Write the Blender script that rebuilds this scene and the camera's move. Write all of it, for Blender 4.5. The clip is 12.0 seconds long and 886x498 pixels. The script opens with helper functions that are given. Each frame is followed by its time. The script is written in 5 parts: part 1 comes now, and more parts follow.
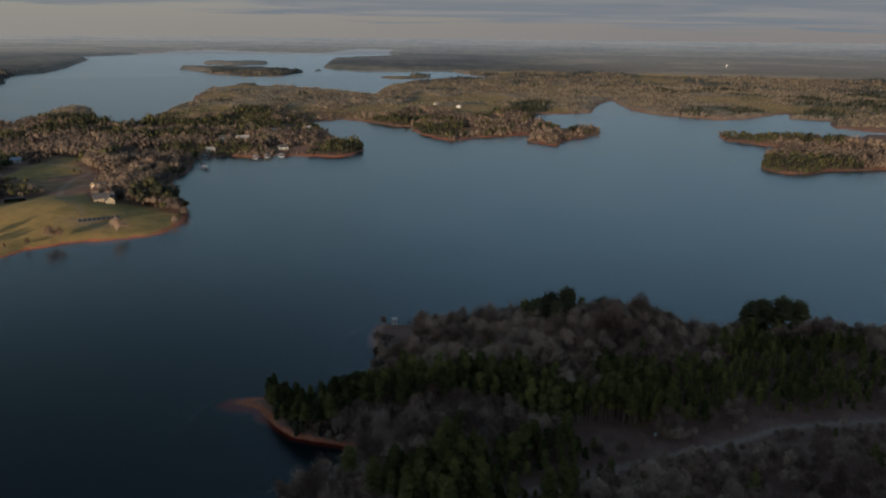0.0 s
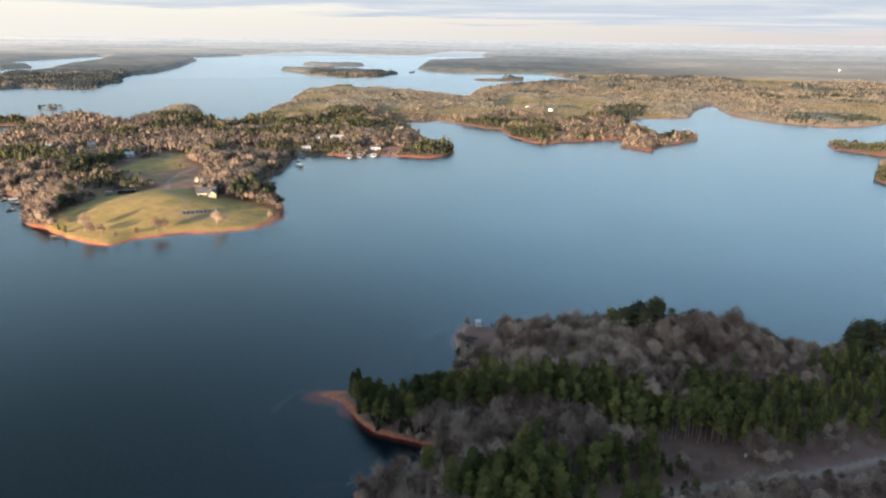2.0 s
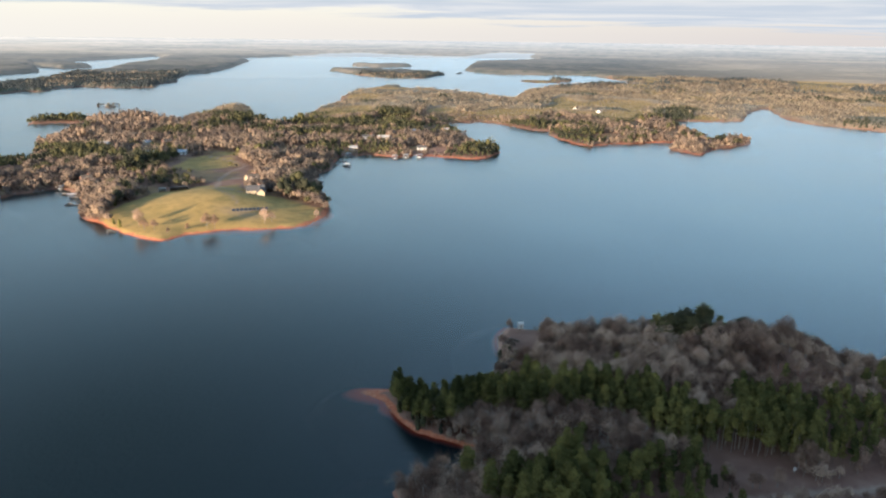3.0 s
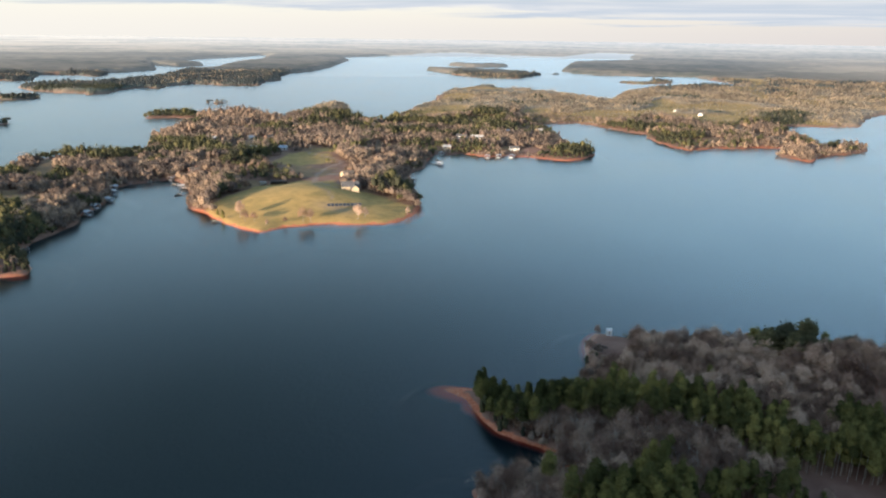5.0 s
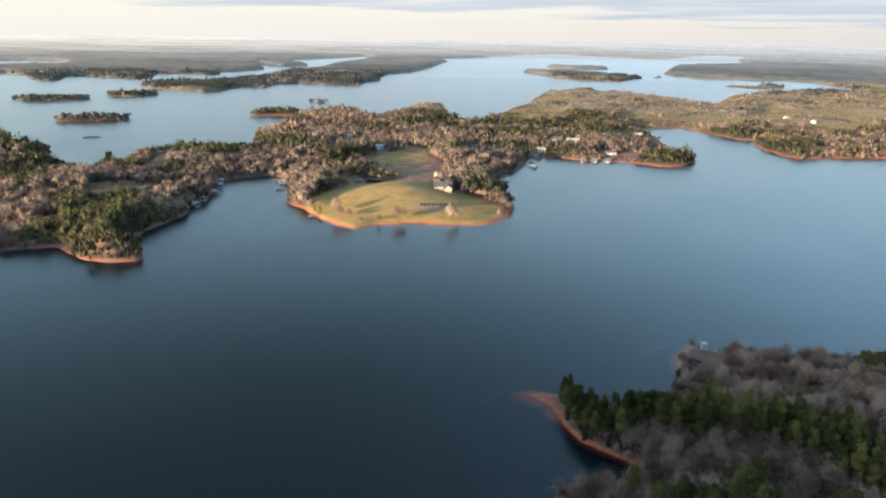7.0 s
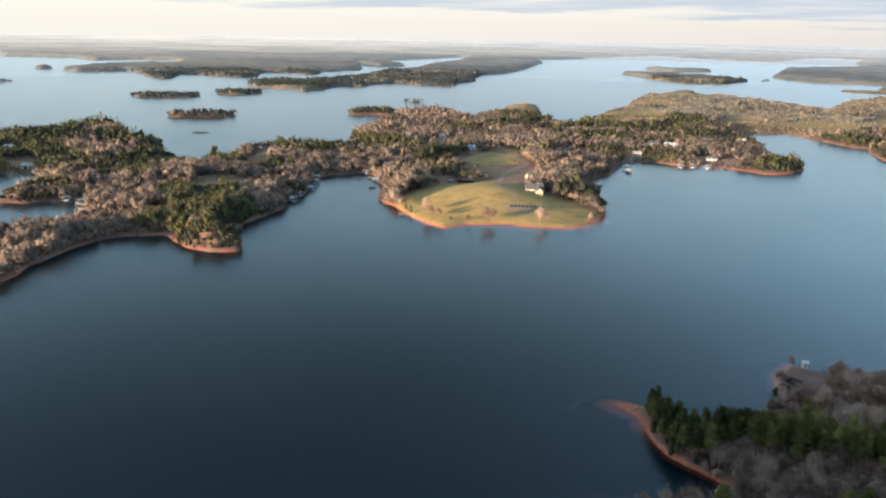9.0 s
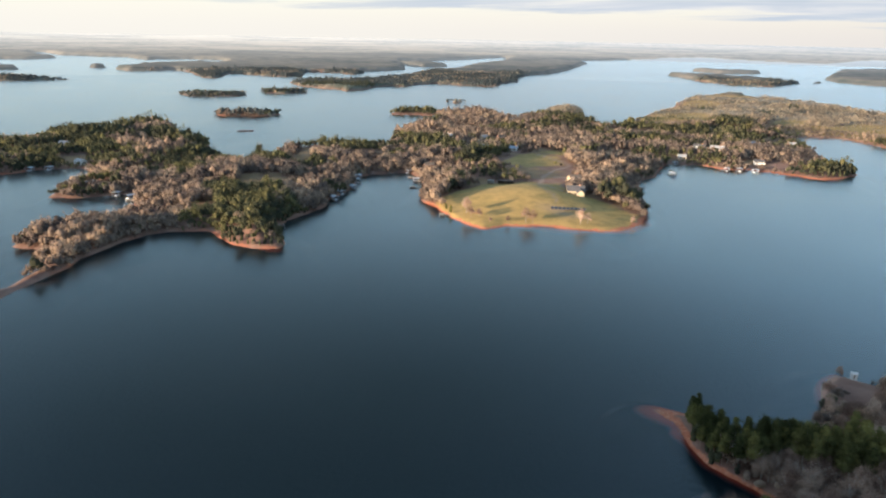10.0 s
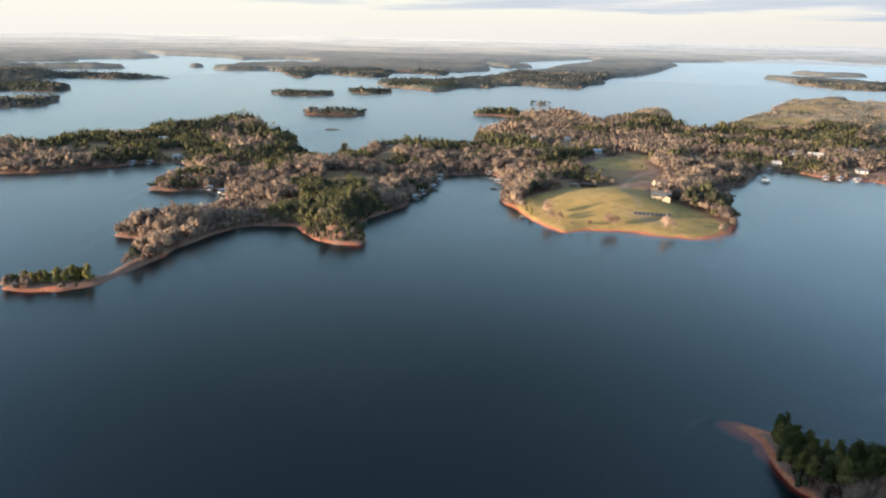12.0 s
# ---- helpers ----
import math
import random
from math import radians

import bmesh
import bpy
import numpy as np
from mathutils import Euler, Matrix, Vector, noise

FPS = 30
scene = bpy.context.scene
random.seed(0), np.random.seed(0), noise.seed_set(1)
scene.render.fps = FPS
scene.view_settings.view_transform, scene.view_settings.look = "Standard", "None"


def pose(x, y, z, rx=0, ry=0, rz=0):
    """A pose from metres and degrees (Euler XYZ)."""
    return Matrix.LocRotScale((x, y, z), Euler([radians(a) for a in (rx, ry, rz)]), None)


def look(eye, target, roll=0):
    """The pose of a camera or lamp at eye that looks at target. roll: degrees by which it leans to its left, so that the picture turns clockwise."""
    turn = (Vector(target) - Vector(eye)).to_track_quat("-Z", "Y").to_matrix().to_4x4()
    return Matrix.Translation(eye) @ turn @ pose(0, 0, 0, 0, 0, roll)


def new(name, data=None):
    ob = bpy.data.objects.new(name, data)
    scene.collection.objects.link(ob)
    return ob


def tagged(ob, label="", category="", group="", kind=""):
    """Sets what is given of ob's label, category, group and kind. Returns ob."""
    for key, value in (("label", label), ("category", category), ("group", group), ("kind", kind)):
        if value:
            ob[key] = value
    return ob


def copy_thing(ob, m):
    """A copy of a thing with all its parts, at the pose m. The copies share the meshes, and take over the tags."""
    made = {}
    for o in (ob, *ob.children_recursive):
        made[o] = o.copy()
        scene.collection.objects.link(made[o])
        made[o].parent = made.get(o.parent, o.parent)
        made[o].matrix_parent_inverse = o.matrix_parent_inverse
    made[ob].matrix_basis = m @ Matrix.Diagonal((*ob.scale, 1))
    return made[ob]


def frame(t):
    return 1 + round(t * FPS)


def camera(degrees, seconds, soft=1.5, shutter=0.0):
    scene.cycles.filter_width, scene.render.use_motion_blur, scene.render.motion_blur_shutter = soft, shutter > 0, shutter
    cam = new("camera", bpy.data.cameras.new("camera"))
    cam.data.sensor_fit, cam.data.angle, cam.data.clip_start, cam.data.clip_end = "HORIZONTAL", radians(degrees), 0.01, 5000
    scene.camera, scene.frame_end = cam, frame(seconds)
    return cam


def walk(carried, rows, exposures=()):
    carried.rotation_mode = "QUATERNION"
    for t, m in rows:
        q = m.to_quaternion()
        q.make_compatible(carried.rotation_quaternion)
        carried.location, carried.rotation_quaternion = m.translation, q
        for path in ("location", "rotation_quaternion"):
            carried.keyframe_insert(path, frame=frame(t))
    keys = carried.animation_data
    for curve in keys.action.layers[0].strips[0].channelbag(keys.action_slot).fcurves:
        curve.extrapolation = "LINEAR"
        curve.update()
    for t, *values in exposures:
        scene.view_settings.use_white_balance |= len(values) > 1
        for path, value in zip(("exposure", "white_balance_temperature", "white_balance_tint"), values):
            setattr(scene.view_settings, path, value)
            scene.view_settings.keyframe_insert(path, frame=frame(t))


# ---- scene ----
cam = camera(64.3, 12.0, soft=2.1)
PATH = [
    (0, (0, 0, 120), (-0.000, 95.690, 90.958), 0.56),
    (0.5, (0, 0, 120), (-3.062, 95.643, 90.966), 0.54),
    (1, (0, 0, 120), (-6.170, 95.500, 90.987), 0.56),
    (1.5, (0, 0, 120), (-9.212, 95.289, 91.103), 0.57),
    (2, (0, 0, 120), (-12.179, 94.971, 91.151), 0.62),
    (2.5, (0, 0, 120), (-15.262, 94.541, 91.208), 0.66),
    (3, (0, 0, 120), (-18.316, 94.003, 91.225), 0.68),
    (5, (0, 0, 120), (-30.479, 90.742, 91.070), 0.73),
    (5.5, (0, 0, 120), (-33.549, 89.670, 91.124), 0.74),
    (6, (0, 0, 120), (-36.524, 88.497, 91.117), 0.81),
    (6.5, (0, 0, 120), (-39.442, 87.235, 91.114), 0.83),
    (7, (0, 0, 120), (-42.280, 85.895, 91.114), 0.87),
    (9, (0, 0, 120), (-53.085, 79.646, 91.042), 0.96),
    (9.5, (0, 0, 120), (-55.414, 78.030, 91.007), 0.99),
    (10, (0, 0, 120), (-57.632, 76.406, 91.006), 1.06),
    (10.5, (0, 0, 120), (-59.800, 74.716, 90.991), 1.07),
    (11, (0, 0, 120), (-61.962, 72.933, 90.991), 1.08),
    (11.5, (0, 0, 120), (-64.060, 71.090, 90.975), 1.09),
    (12, (0, 0, 120), (-66.117, 69.171, 90.949), 1.07),
]
EXPOSURE = 2.2
walk(cam, [(t, look(eye, target, roll)) for t, eye, target, roll in PATH],
     [(0.0, EXPOSURE - 1.75), (0.5, EXPOSURE - 0.45), (1.0, EXPOSURE - 0.03), (1.5, EXPOSURE), (12.0, EXPOSURE)])

# ---- sky and sun: a low winter sun behind the lake, thin cloud over most of the sky ----
SUN_AZ, SUN_EL = 157.0, 6.8  # degrees left of +y, degrees above the horizon
sun_dir = Vector((-math.sin(radians(SUN_AZ)) * math.cos(radians(SUN_EL)),
                  math.cos(radians(SUN_AZ)) * math.cos(radians(SUN_EL)), math.sin(radians(SUN_EL))))
sun = new("sun", bpy.data.lights.new("sun", "SUN"))
sun.data.energy, sun.data.angle, sun.data.color = 3.4, radians(0.8), (1.0, 0.79, 0.58)
sun.matrix_world = look(sun_dir * 1000, (0, 0, 0))

world = bpy.data.worlds.new("winter_sky")
scene.world = world
world.use_nodes = True


def node(tree, kind, **settings):
    n = tree.nodes.new(kind)
    for key, value in settings.items():
        if key in n.inputs:
            n.inputs[key].default_value = value
    return n


def build_sky():
    t = world.node_tree
    t.nodes.clear()
    link = t.links.new
    out, bg = t.nodes.new("ShaderNodeOutputWorld"), t.nodes.new("ShaderNodeBackground")
    link(bg.outputs[0], out.inputs[0])
    sky = t.nodes.new("ShaderNodeTexSky")
    sky.sky_type, sky.sun_disc = "NISHITA", False
    sky.sun_elevation, sky.sun_rotation = radians(SUN_EL), radians(-SUN_AZ)
    sky.altitude, sky.air_density, sky.dust_density, sky.ozone_density = 300, 1.0, 0.7, 1.6
    scale = t.nodes.new("ShaderNodeVectorMath")
    scale.operation = "SCALE"
    scale.inputs["Scale"].default_value = 0.13
    link(sky.outputs[0], scale.inputs[0])
    # cloud sheet: the view direction carried up to a flat layer
    co = t.nodes.new("ShaderNodeTexCoord")
    sep = t.nodes.new("ShaderNodeSeparateXYZ")
    link(co.outputs["Generated"], sep.inputs[0])
    lift = t.nodes.new("ShaderNodeMath")
    lift.operation, lift.inputs[1].default_value = "ADD", 0.035
    link(sep.outputs["Z"], lift.inputs[0])
    clampz = t.nodes.new("ShaderNodeMath")
    clampz.operation, clampz.inputs[1].default_value = "MAXIMUM", 0.02
    link(lift.outputs[0], clampz.inputs[0])
    flat = t.nodes.new("ShaderNodeVectorMath")
    flat.operation = "DIVIDE"
    link(co.outputs["Generated"], flat.inputs[0])
    link(clampz.outputs[0], flat.inputs[1])
    stretch = t.nodes.new("ShaderNodeMapping")
    stretch.inputs["Scale"].default_value = (0.16, 0.3, 0.0)
    stretch.inputs["Rotation"].default_value = (0, 0, radians(25))
    link(flat.outputs[0], stretch.inputs[0])
    noise_a = node(t, "ShaderNodeTexNoise", Scale=1.6, Detail=7.0, Roughness=0.58, Distortion=0.4)
    link(stretch.outputs[0], noise_a.inputs["Vector"])
    cover = t.nodes.new("ShaderNodeValToRGB")
    cover.color_ramp.elements[0].position, cover.color_ramp.elements[1].position = 0.20, 0.40
    link(noise_a.outputs[0], cover.inputs[0])
    # cloud tone: bright thin parts, grey-blue thick parts
    tone = t.nodes.new("ShaderNodeValToRGB")
    e = tone.color_ramp.elements
    e[0].position, e[0].color = 0.36, (0.180, 0.182, 0.187, 1)
    e[1].position, e[1].color = 0.58, (0.132, 0.147, 0.168, 1)
    link(noise_a.outputs[0], tone.inputs[0])
    # pale haze on the horizon, warmer towards the west
    west = t.nodes.new("ShaderNodeVectorMath")
    west.operation = "DOT_PRODUCT"
    west.inputs[1].default_value = (-0.95, 0.3, 0)
    link(co.outputs["Generated"], west.inputs[0])
    warm = t.nodes.new("ShaderNodeMapRange")
    warm.inputs["From Min"].default_value, warm.inputs["From Max"].default_value = 0.0, 1.0
    link(west.outputs["Value"], warm.inputs["Value"])
    # the cloud's ragged lower edge, low in the east and higher in the west
    ragged = t.nodes.new("ShaderNodeMath")
    ragged.operation, ragged.inputs[1].default_value, ragged.inputs[2].default_value = "MULTIPLY_ADD", 0.05, -0.025
    link(noise_a.outputs[0], ragged.inputs[0])
    edge = t.nodes.new("ShaderNodeMath")
    edge.operation = "ADD"
    link(sep.outputs["Z"], edge.inputs[0])
    link(ragged.outputs[0], edge.inputs[1])
    slant = t.nodes.new("ShaderNodeMath")
    slant.operation, slant.inputs[1].default_value = "MULTIPLY_ADD", -0.032
    link(warm.outputs[0], slant.inputs[0])
    link(edge.outputs[0], slant.inputs[2])
    low = t.nodes.new("ShaderNodeMapRange")
    low.inputs["From Min"].default_value, low.inputs["From Max"].default_value = 0.006, 0.016
    low.interpolation_type = "SMOOTHSTEP"
    link(slant.outputs[0], low.inputs["Value"])
    high = t.nodes.new("ShaderNodeMapRange")
    high.inputs["From Min"].default_value, high.inputs["From Max"].default_value = 0.30, 0.08
    high.interpolation_type = "SMOOTHSTEP"
    link(sep.outputs["Z"], high.inputs["Value"])
    band = t.nodes.new("ShaderNodeMath")
    band.operation = "MULTIPLY"
    link(high.outputs[0], band.inputs[0])
    link(low.outputs[0], band.inputs[1])
    # the cloud thins out towards the bright west
    open_sky = t.nodes.new("ShaderNodeMapRange")
    open_sky.inputs["From Min"].default_value, open_sky.inputs["From Max"].default_value = 0.80, 1.0
    open_sky.inputs["To Min"].default_value, open_sky.inputs["To Max"].default_value = 1.0, 0.4
    link(west.outputs["Value"], open_sky.inputs["Value"])
    thinned = t.nodes.new("ShaderNodeMath")
    thinned.operation = "MULTIPLY"
    link(cover.outputs[0], thinned.inputs[0])
    link(open_sky.outputs[0], thinned.inputs[1])
    mask = t.nodes.new("ShaderNodeMath")
    mask.operation = "MULTIPLY"
    link(thinned.outputs[0], mask.inputs[0])
    link(band.outputs[0], mask.inputs[1])
    hue = t.nodes.new("ShaderNodeMix")
    hue.data_type = "RGBA"
    hue.inputs[6].default_value, hue.inputs[7].default_value = (0.156, 0.148, 0.151, 1), (0.207, 0.202, 0.190, 1)
    link(warm.outputs[0], hue.inputs[0])
    haze = t.nodes.new("ShaderNodeMapRange")
    haze.inputs["From Min"].default_value, haze.inputs["From Max"].default_value = 0.26, 0.0
    haze.inputs["To Max"].default_value = 0.97
    haze.interpolation_type = "SMOOTHSTEP"
    link(sep.outputs["Z"], haze.inputs["Value"])
    base = t.nodes.new("ShaderNodeMix")
    base.data_type = "RGBA"
    link(haze.outputs[0], base.inputs[0])
    link(scale.outputs[0], base.inputs[6])
    link(hue.outputs[2], base.inputs[7])
    final = t.nodes.new("ShaderNodeMix")
    final.data_type = "RGBA"
    link(mask.outputs[0], final.inputs[0])
    link(base.outputs[2], final.inputs[6])
    link(tone.outputs[0], final.inputs[7])
    # unseen dark cloud deck added high in the north-west to darken reflections on water
    deck_up = t.nodes.new("ShaderNodeMapRange")
    deck_up.inputs["From Min"].default_value, deck_up.inputs["From Max"].default_value = 0.21, 0.48
    deck_up.interpolation_type = "SMOOTHSTEP"
    link(sep.outputs["Z"], deck_up.inputs["Value"])
    deck_side = t.nodes.new("ShaderNodeMapRange")
    deck_side.inputs["From Min"].default_value, deck_side.inputs["From Max"].default_value = 0.58, 0.88
    bearing = t.nodes.new("ShaderNodeVectorMath")
    bearing.operation = "DOT_PRODUCT"
    bearing.inputs[1].default_value = (-0.743, 0.669, 0)
    link(co.outputs["Generated"], bearing.inputs[0])
    link(bearing.outputs["Value"], deck_side.inputs["Value"])
    deck_mask = t.nodes.new("ShaderNodeMath")
    deck_mask.operation = "MULTIPLY"
    link(deck_up.outputs[0], deck_mask.inputs[0])
    link(deck_side.outputs[0], deck_mask.inputs[1])
    thick = t.nodes.new("ShaderNodeMath")
    thick.operation, thick.inputs[1].default_value = "MULTIPLY", 0.92
    link(deck_mask.outputs[0], thick.inputs[0])
    deck = t.nodes.new("ShaderNodeMix")
    deck.data_type = "RGBA"
    deck.inputs[7].default_value = (0.034, 0.056, 0.066, 1)
    link(thick.outputs[0], deck.inputs[0])
    link(final.outputs[2], deck.inputs[6])
    link(deck.outputs[2], bg.inputs[0])
    bg.inputs[1].default_value = 1.0


build_sky()

# ---- materials ----
def material(name, roughness=0.8, metallic=0.0, color=(0.5, 0.5, 0.5)):
    m = bpy.data.materials.new(name)
    m.use_nodes = True
    b = m.node_tree.nodes["Principled BSDF"]
    b.inputs["Roughness"].default_value = roughness
    b.inputs["Metallic"].default_value = metallic
    b.inputs["Base Color"].default_value = (*color, 1)
    b.inputs["Specular IOR Level"].default_value = 0.25
    return m, m.node_tree, b


def ramp(tree, source, stops):
    r = tree.nodes.new("ShaderNodeValToRGB")
    e = r.color_ramp.elements
    while len(e) < len(stops):
        e.new(0.5)
    for el, (p, c) in zip(e, stops):
        el.position, el.color = p, (*c, 1)
    tree.links.new(source, r.inputs[0])
    return r.outputs[0]


def blend(tree, fac, a, b):
    n = tree.nodes.new("ShaderNodeMix")
    n.data_type = "RGBA"
    for value, slot in ((fac, 0), (a, 6), (b, 7)):
        if isinstance(value, (int, float)):
            n.inputs[slot].default_value = value
        elif isinstance(value, tuple):
            n.inputs[slot].default_value = (*value, 1)
        else:
            tree.links.new(value, n.inputs[slot])
    return n.outputs[2]


def calc(tree, op, a, b=0.0, clamp=False):
    n = tree.nodes.new("ShaderNodeMath")
    n.operation, n.use_clamp = op, clamp
    for value, slot in ((a, 0), (b, 1)):
        if isinstance(value, (int, float)):
            n.inputs[slot].default_value = value
        else:
            tree.links.new(value, n.inputs[slot])
    return n.outputs[0]


def noise_at(tree, scale, detail=4.0, rough=0.55, vector=None):
    n = node(tree, "ShaderNodeTexNoise", Scale=scale, Detail=detail, Roughness=rough)
    if vector is None:
        vector = tree.nodes.new("ShaderNodeNewGeometry").outputs["Position"]
    tree.links.new(vector, n.inputs["Vector"])
    return n.outputs[0]


def bumped(tree, bsdf, height, strength=0.4, distance=0.05):
    n = node(tree, "ShaderNodeBump", Strength=strength, Distance=distance)
    tree.links.new(height, n.inputs["Height"])
    tree.links.new(n.outputs[0], bsdf.inputs["Normal"])


def mottled(name, dark, light, scale, roughness=0.85, bump=0.0, metallic=0.0):
    """A surface whose colour wanders between two tones at two scales."""
    m, t, b = material(name, roughness, metallic)
    mix = calc(t, "ADD", calc(t, "MULTIPLY", noise_at(t, scale), 0.6), calc(t, "MULTIPLY", noise_at(t, scale * 9), 0.4))
    t.links.new(ramp(t, mix, [(0.35, dark), (0.65, light)]), b.inputs["Base Color"])
    if bump:
        bumped(t, b, noise_at(t, scale * 9), 0.5, bump)
    return m


def ground_material():
    m, t, b = material("lake_country", 0.95)
    geo = t.nodes.new("ShaderNodeNewGeometry")
    sep = t.nodes.new("ShaderNodeSeparateXYZ")
    t.links.new(geo.outputs["Position"], sep.inputs[0])
    cover = t.nodes.new("ShaderNodeAttribute")
    cover.attribute_name = "cover"
    split = t.nodes.new("ShaderNodeSeparateColor")
    t.links.new(cover.outputs["Color"], split.inputs[0])
    fine, mid = noise_at(t, 0.9, 6), noise_at(t, 0.12, 5)
    litter = blend(t, ramp(t, mid, [(0.35, (0, 0, 0)), (0.65, (1, 1, 1))]), (0.170, 0.088, 0.062), (0.245, 0.142, 0.100))
    grass_a = ramp(t, noise_at(t, 0.03, 5, 0.65), [(0.36, (0.265, 0.180, 0.055)), (0.5, (0.42, 0.262, 0.086)), (0.66, (0.290, 0.196, 0.062))])
    grass = blend(t, calc(t, "MULTIPLY", fine, 0.5), grass_a, (0.27, 0.19, 0.08))
    tufts = ramp(t, noise_at(t, 0.16, 7, 0.7), [(0.40, (1, 1, 1)), (0.56, (0, 0, 0))])
    grass = blend(t, calc(t, "MULTIPLY", tufts, 0.4), grass, (0.150, 0.122, 0.042))
    dirt = blend(t, fine, (0.225, 0.150, 0.110), (0.35, 0.250, 0.185))
    canopy = blend(t, ramp(t, noise_at(t, 0.05, 6, 0.75), [(0.38, (0, 0, 0)), (0.6, (1, 1, 1))]), (0.150, 0.130, 0.095), (0.320, 0.260, 0.180))
    green = ramp(t, calc(t, "ADD", noise_at(t, 0.006, 4), calc(t, "MULTIPLY", sep.outputs["X"], -0.00012)), [(0.50, (0, 0, 0)), (0.60, (1, 1, 1))])
    canopy = blend(t, green, canopy, (0.090, 0.104, 0.080))
    col = blend(t, split.outputs[0], litter, grass)
    col = blend(t, split.outputs[1], col, dirt)
    col = blend(t, split.outputs[2], col, canopy)
    # red clay strip along the water, its upper edge uneven
    edge = calc(t, "ADD", sep.outputs["Z"], calc(t, "MULTIPLY", calc(t, "SUBTRACT", mid, 0.5), 2.2))
    clay_on = calc(t, "SUBTRACT", 1.0, calc(t, "DIVIDE", calc(t, "SUBTRACT", edge, 0.5), 0.35), True)
    clay = ramp(t, fine, [(0.3, (0.36, 0.100, 0.046)), (0.55, (0.46, 0.156, 0.080)), (0.8, (0.53, 0.275, 0.175))])
    sand = blend(t, fine, (0.36, 0.26, 0.19), (0.46, 0.36, 0.28))
    clay = blend(t, cover.outputs["Alpha"], clay, sand)
    bank = t.nodes.new("ShaderNodeAttribute")
    bank.attribute_name = "bank"
    patchy = ramp(t, noise_at(t, 0.018, 2), [(0.5, (0, 0, 0)), (0.62, (0.7, 0.7, 0.7))])
    clay_on = calc(t, "MULTIPLY", clay_on, calc(t, "MAXIMUM", bank.outputs["Fac"], calc(t, "ADD", patchy, calc(t, "MINIMUM", bank.outputs["Fac"], 0.0)), True))
    col = blend(t, clay_on, col, clay)
    # the bed: shallow clay, then deep water's loss of light painted in dark
    deep = calc(t, "DIVIDE", calc(t, "MULTIPLY", sep.outputs["Z"], -1.0), 0.9, True)
    bed_clay_depth_tint = ramp(t, deep, [(0.0, (0.52, 0.09, 0.035)), (0.3, (0.42, 0.065, 0.032)), (0.65, (0.14, 0.045, 0.037)), (1.0, (0.0022, 0.0145, 0.019))])
    bed = blend(t, bank.outputs["Fac"], (0.0022, 0.0145, 0.019), bed_clay_depth_tint)
    under = calc(t, "MULTIPLY", sep.outputs["Z"], -20.0, True)
    col = blend(t, under, col, bed)
    t.links.new(col, b.inputs["Base Color"])
    bumped(t, b, noise_at(t, 0.5, 6), 0.5, 0.5)
    return m


def far_material():
    m, t, b = material("hazed_far_country", 1.0)
    far = t.nodes.new("ShaderNodeAttribute")
    far.attribute_name = "far"
    split = t.nodes.new("ShaderNodeSeparateColor")
    t.links.new(far.outputs["Color"], split.inputs[0])
    geo = t.nodes.new("ShaderNodeNewGeometry")
    rows = t.nodes.new("ShaderNodeVectorMath")
    rows.operation = "MULTIPLY"
    rows.inputs[1].default_value = (0.0016, 0.0016, 0.10)
    t.links.new(geo.outputs["Position"], rows.inputs[0])
    woods = blend(t, ramp(t, noise_at(t, 0.02, 5, 0.6), [(0.4, (0, 0, 0)), (0.6, (1, 1, 1))]), (0.060, 0.070, 0.064), (0.110, 0.105, 0.095))
    fields = ramp(t, noise_at(t, 1.3, 5, 0.62, rows.outputs[0]), [(0.42, (0, 0, 0)), (0.56, (1, 1, 1))])
    # open fields lie east of the lake and again far to the west
    place = t.nodes.new("ShaderNodeSeparateXYZ")
    t.links.new(geo.outputs["Position"], place.inputs[0])
    east = calc(t, "DIVIDE", calc(t, "SUBTRACT", place.outputs["X"], 100.0), 600.0, True)
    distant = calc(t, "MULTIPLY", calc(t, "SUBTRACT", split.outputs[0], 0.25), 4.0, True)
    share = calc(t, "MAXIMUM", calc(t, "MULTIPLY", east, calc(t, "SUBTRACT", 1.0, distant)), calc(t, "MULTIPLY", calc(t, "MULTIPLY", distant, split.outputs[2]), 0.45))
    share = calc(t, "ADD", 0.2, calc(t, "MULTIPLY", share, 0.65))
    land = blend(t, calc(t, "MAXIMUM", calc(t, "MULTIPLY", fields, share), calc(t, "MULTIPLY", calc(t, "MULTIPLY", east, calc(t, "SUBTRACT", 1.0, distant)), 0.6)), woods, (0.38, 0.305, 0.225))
    # far water is a matt pale tone with the reflected sky painted in
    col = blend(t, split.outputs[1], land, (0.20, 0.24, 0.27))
    t.links.new(col, b.inputs["Base Color"])
    b.inputs["Specular IOR Level"].default_value = 0.0
    # haze painted in as a glow of the land, paler towards the bright west
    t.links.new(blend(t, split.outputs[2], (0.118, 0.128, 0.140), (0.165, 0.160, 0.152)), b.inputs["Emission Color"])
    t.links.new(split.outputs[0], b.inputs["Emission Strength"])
    return m


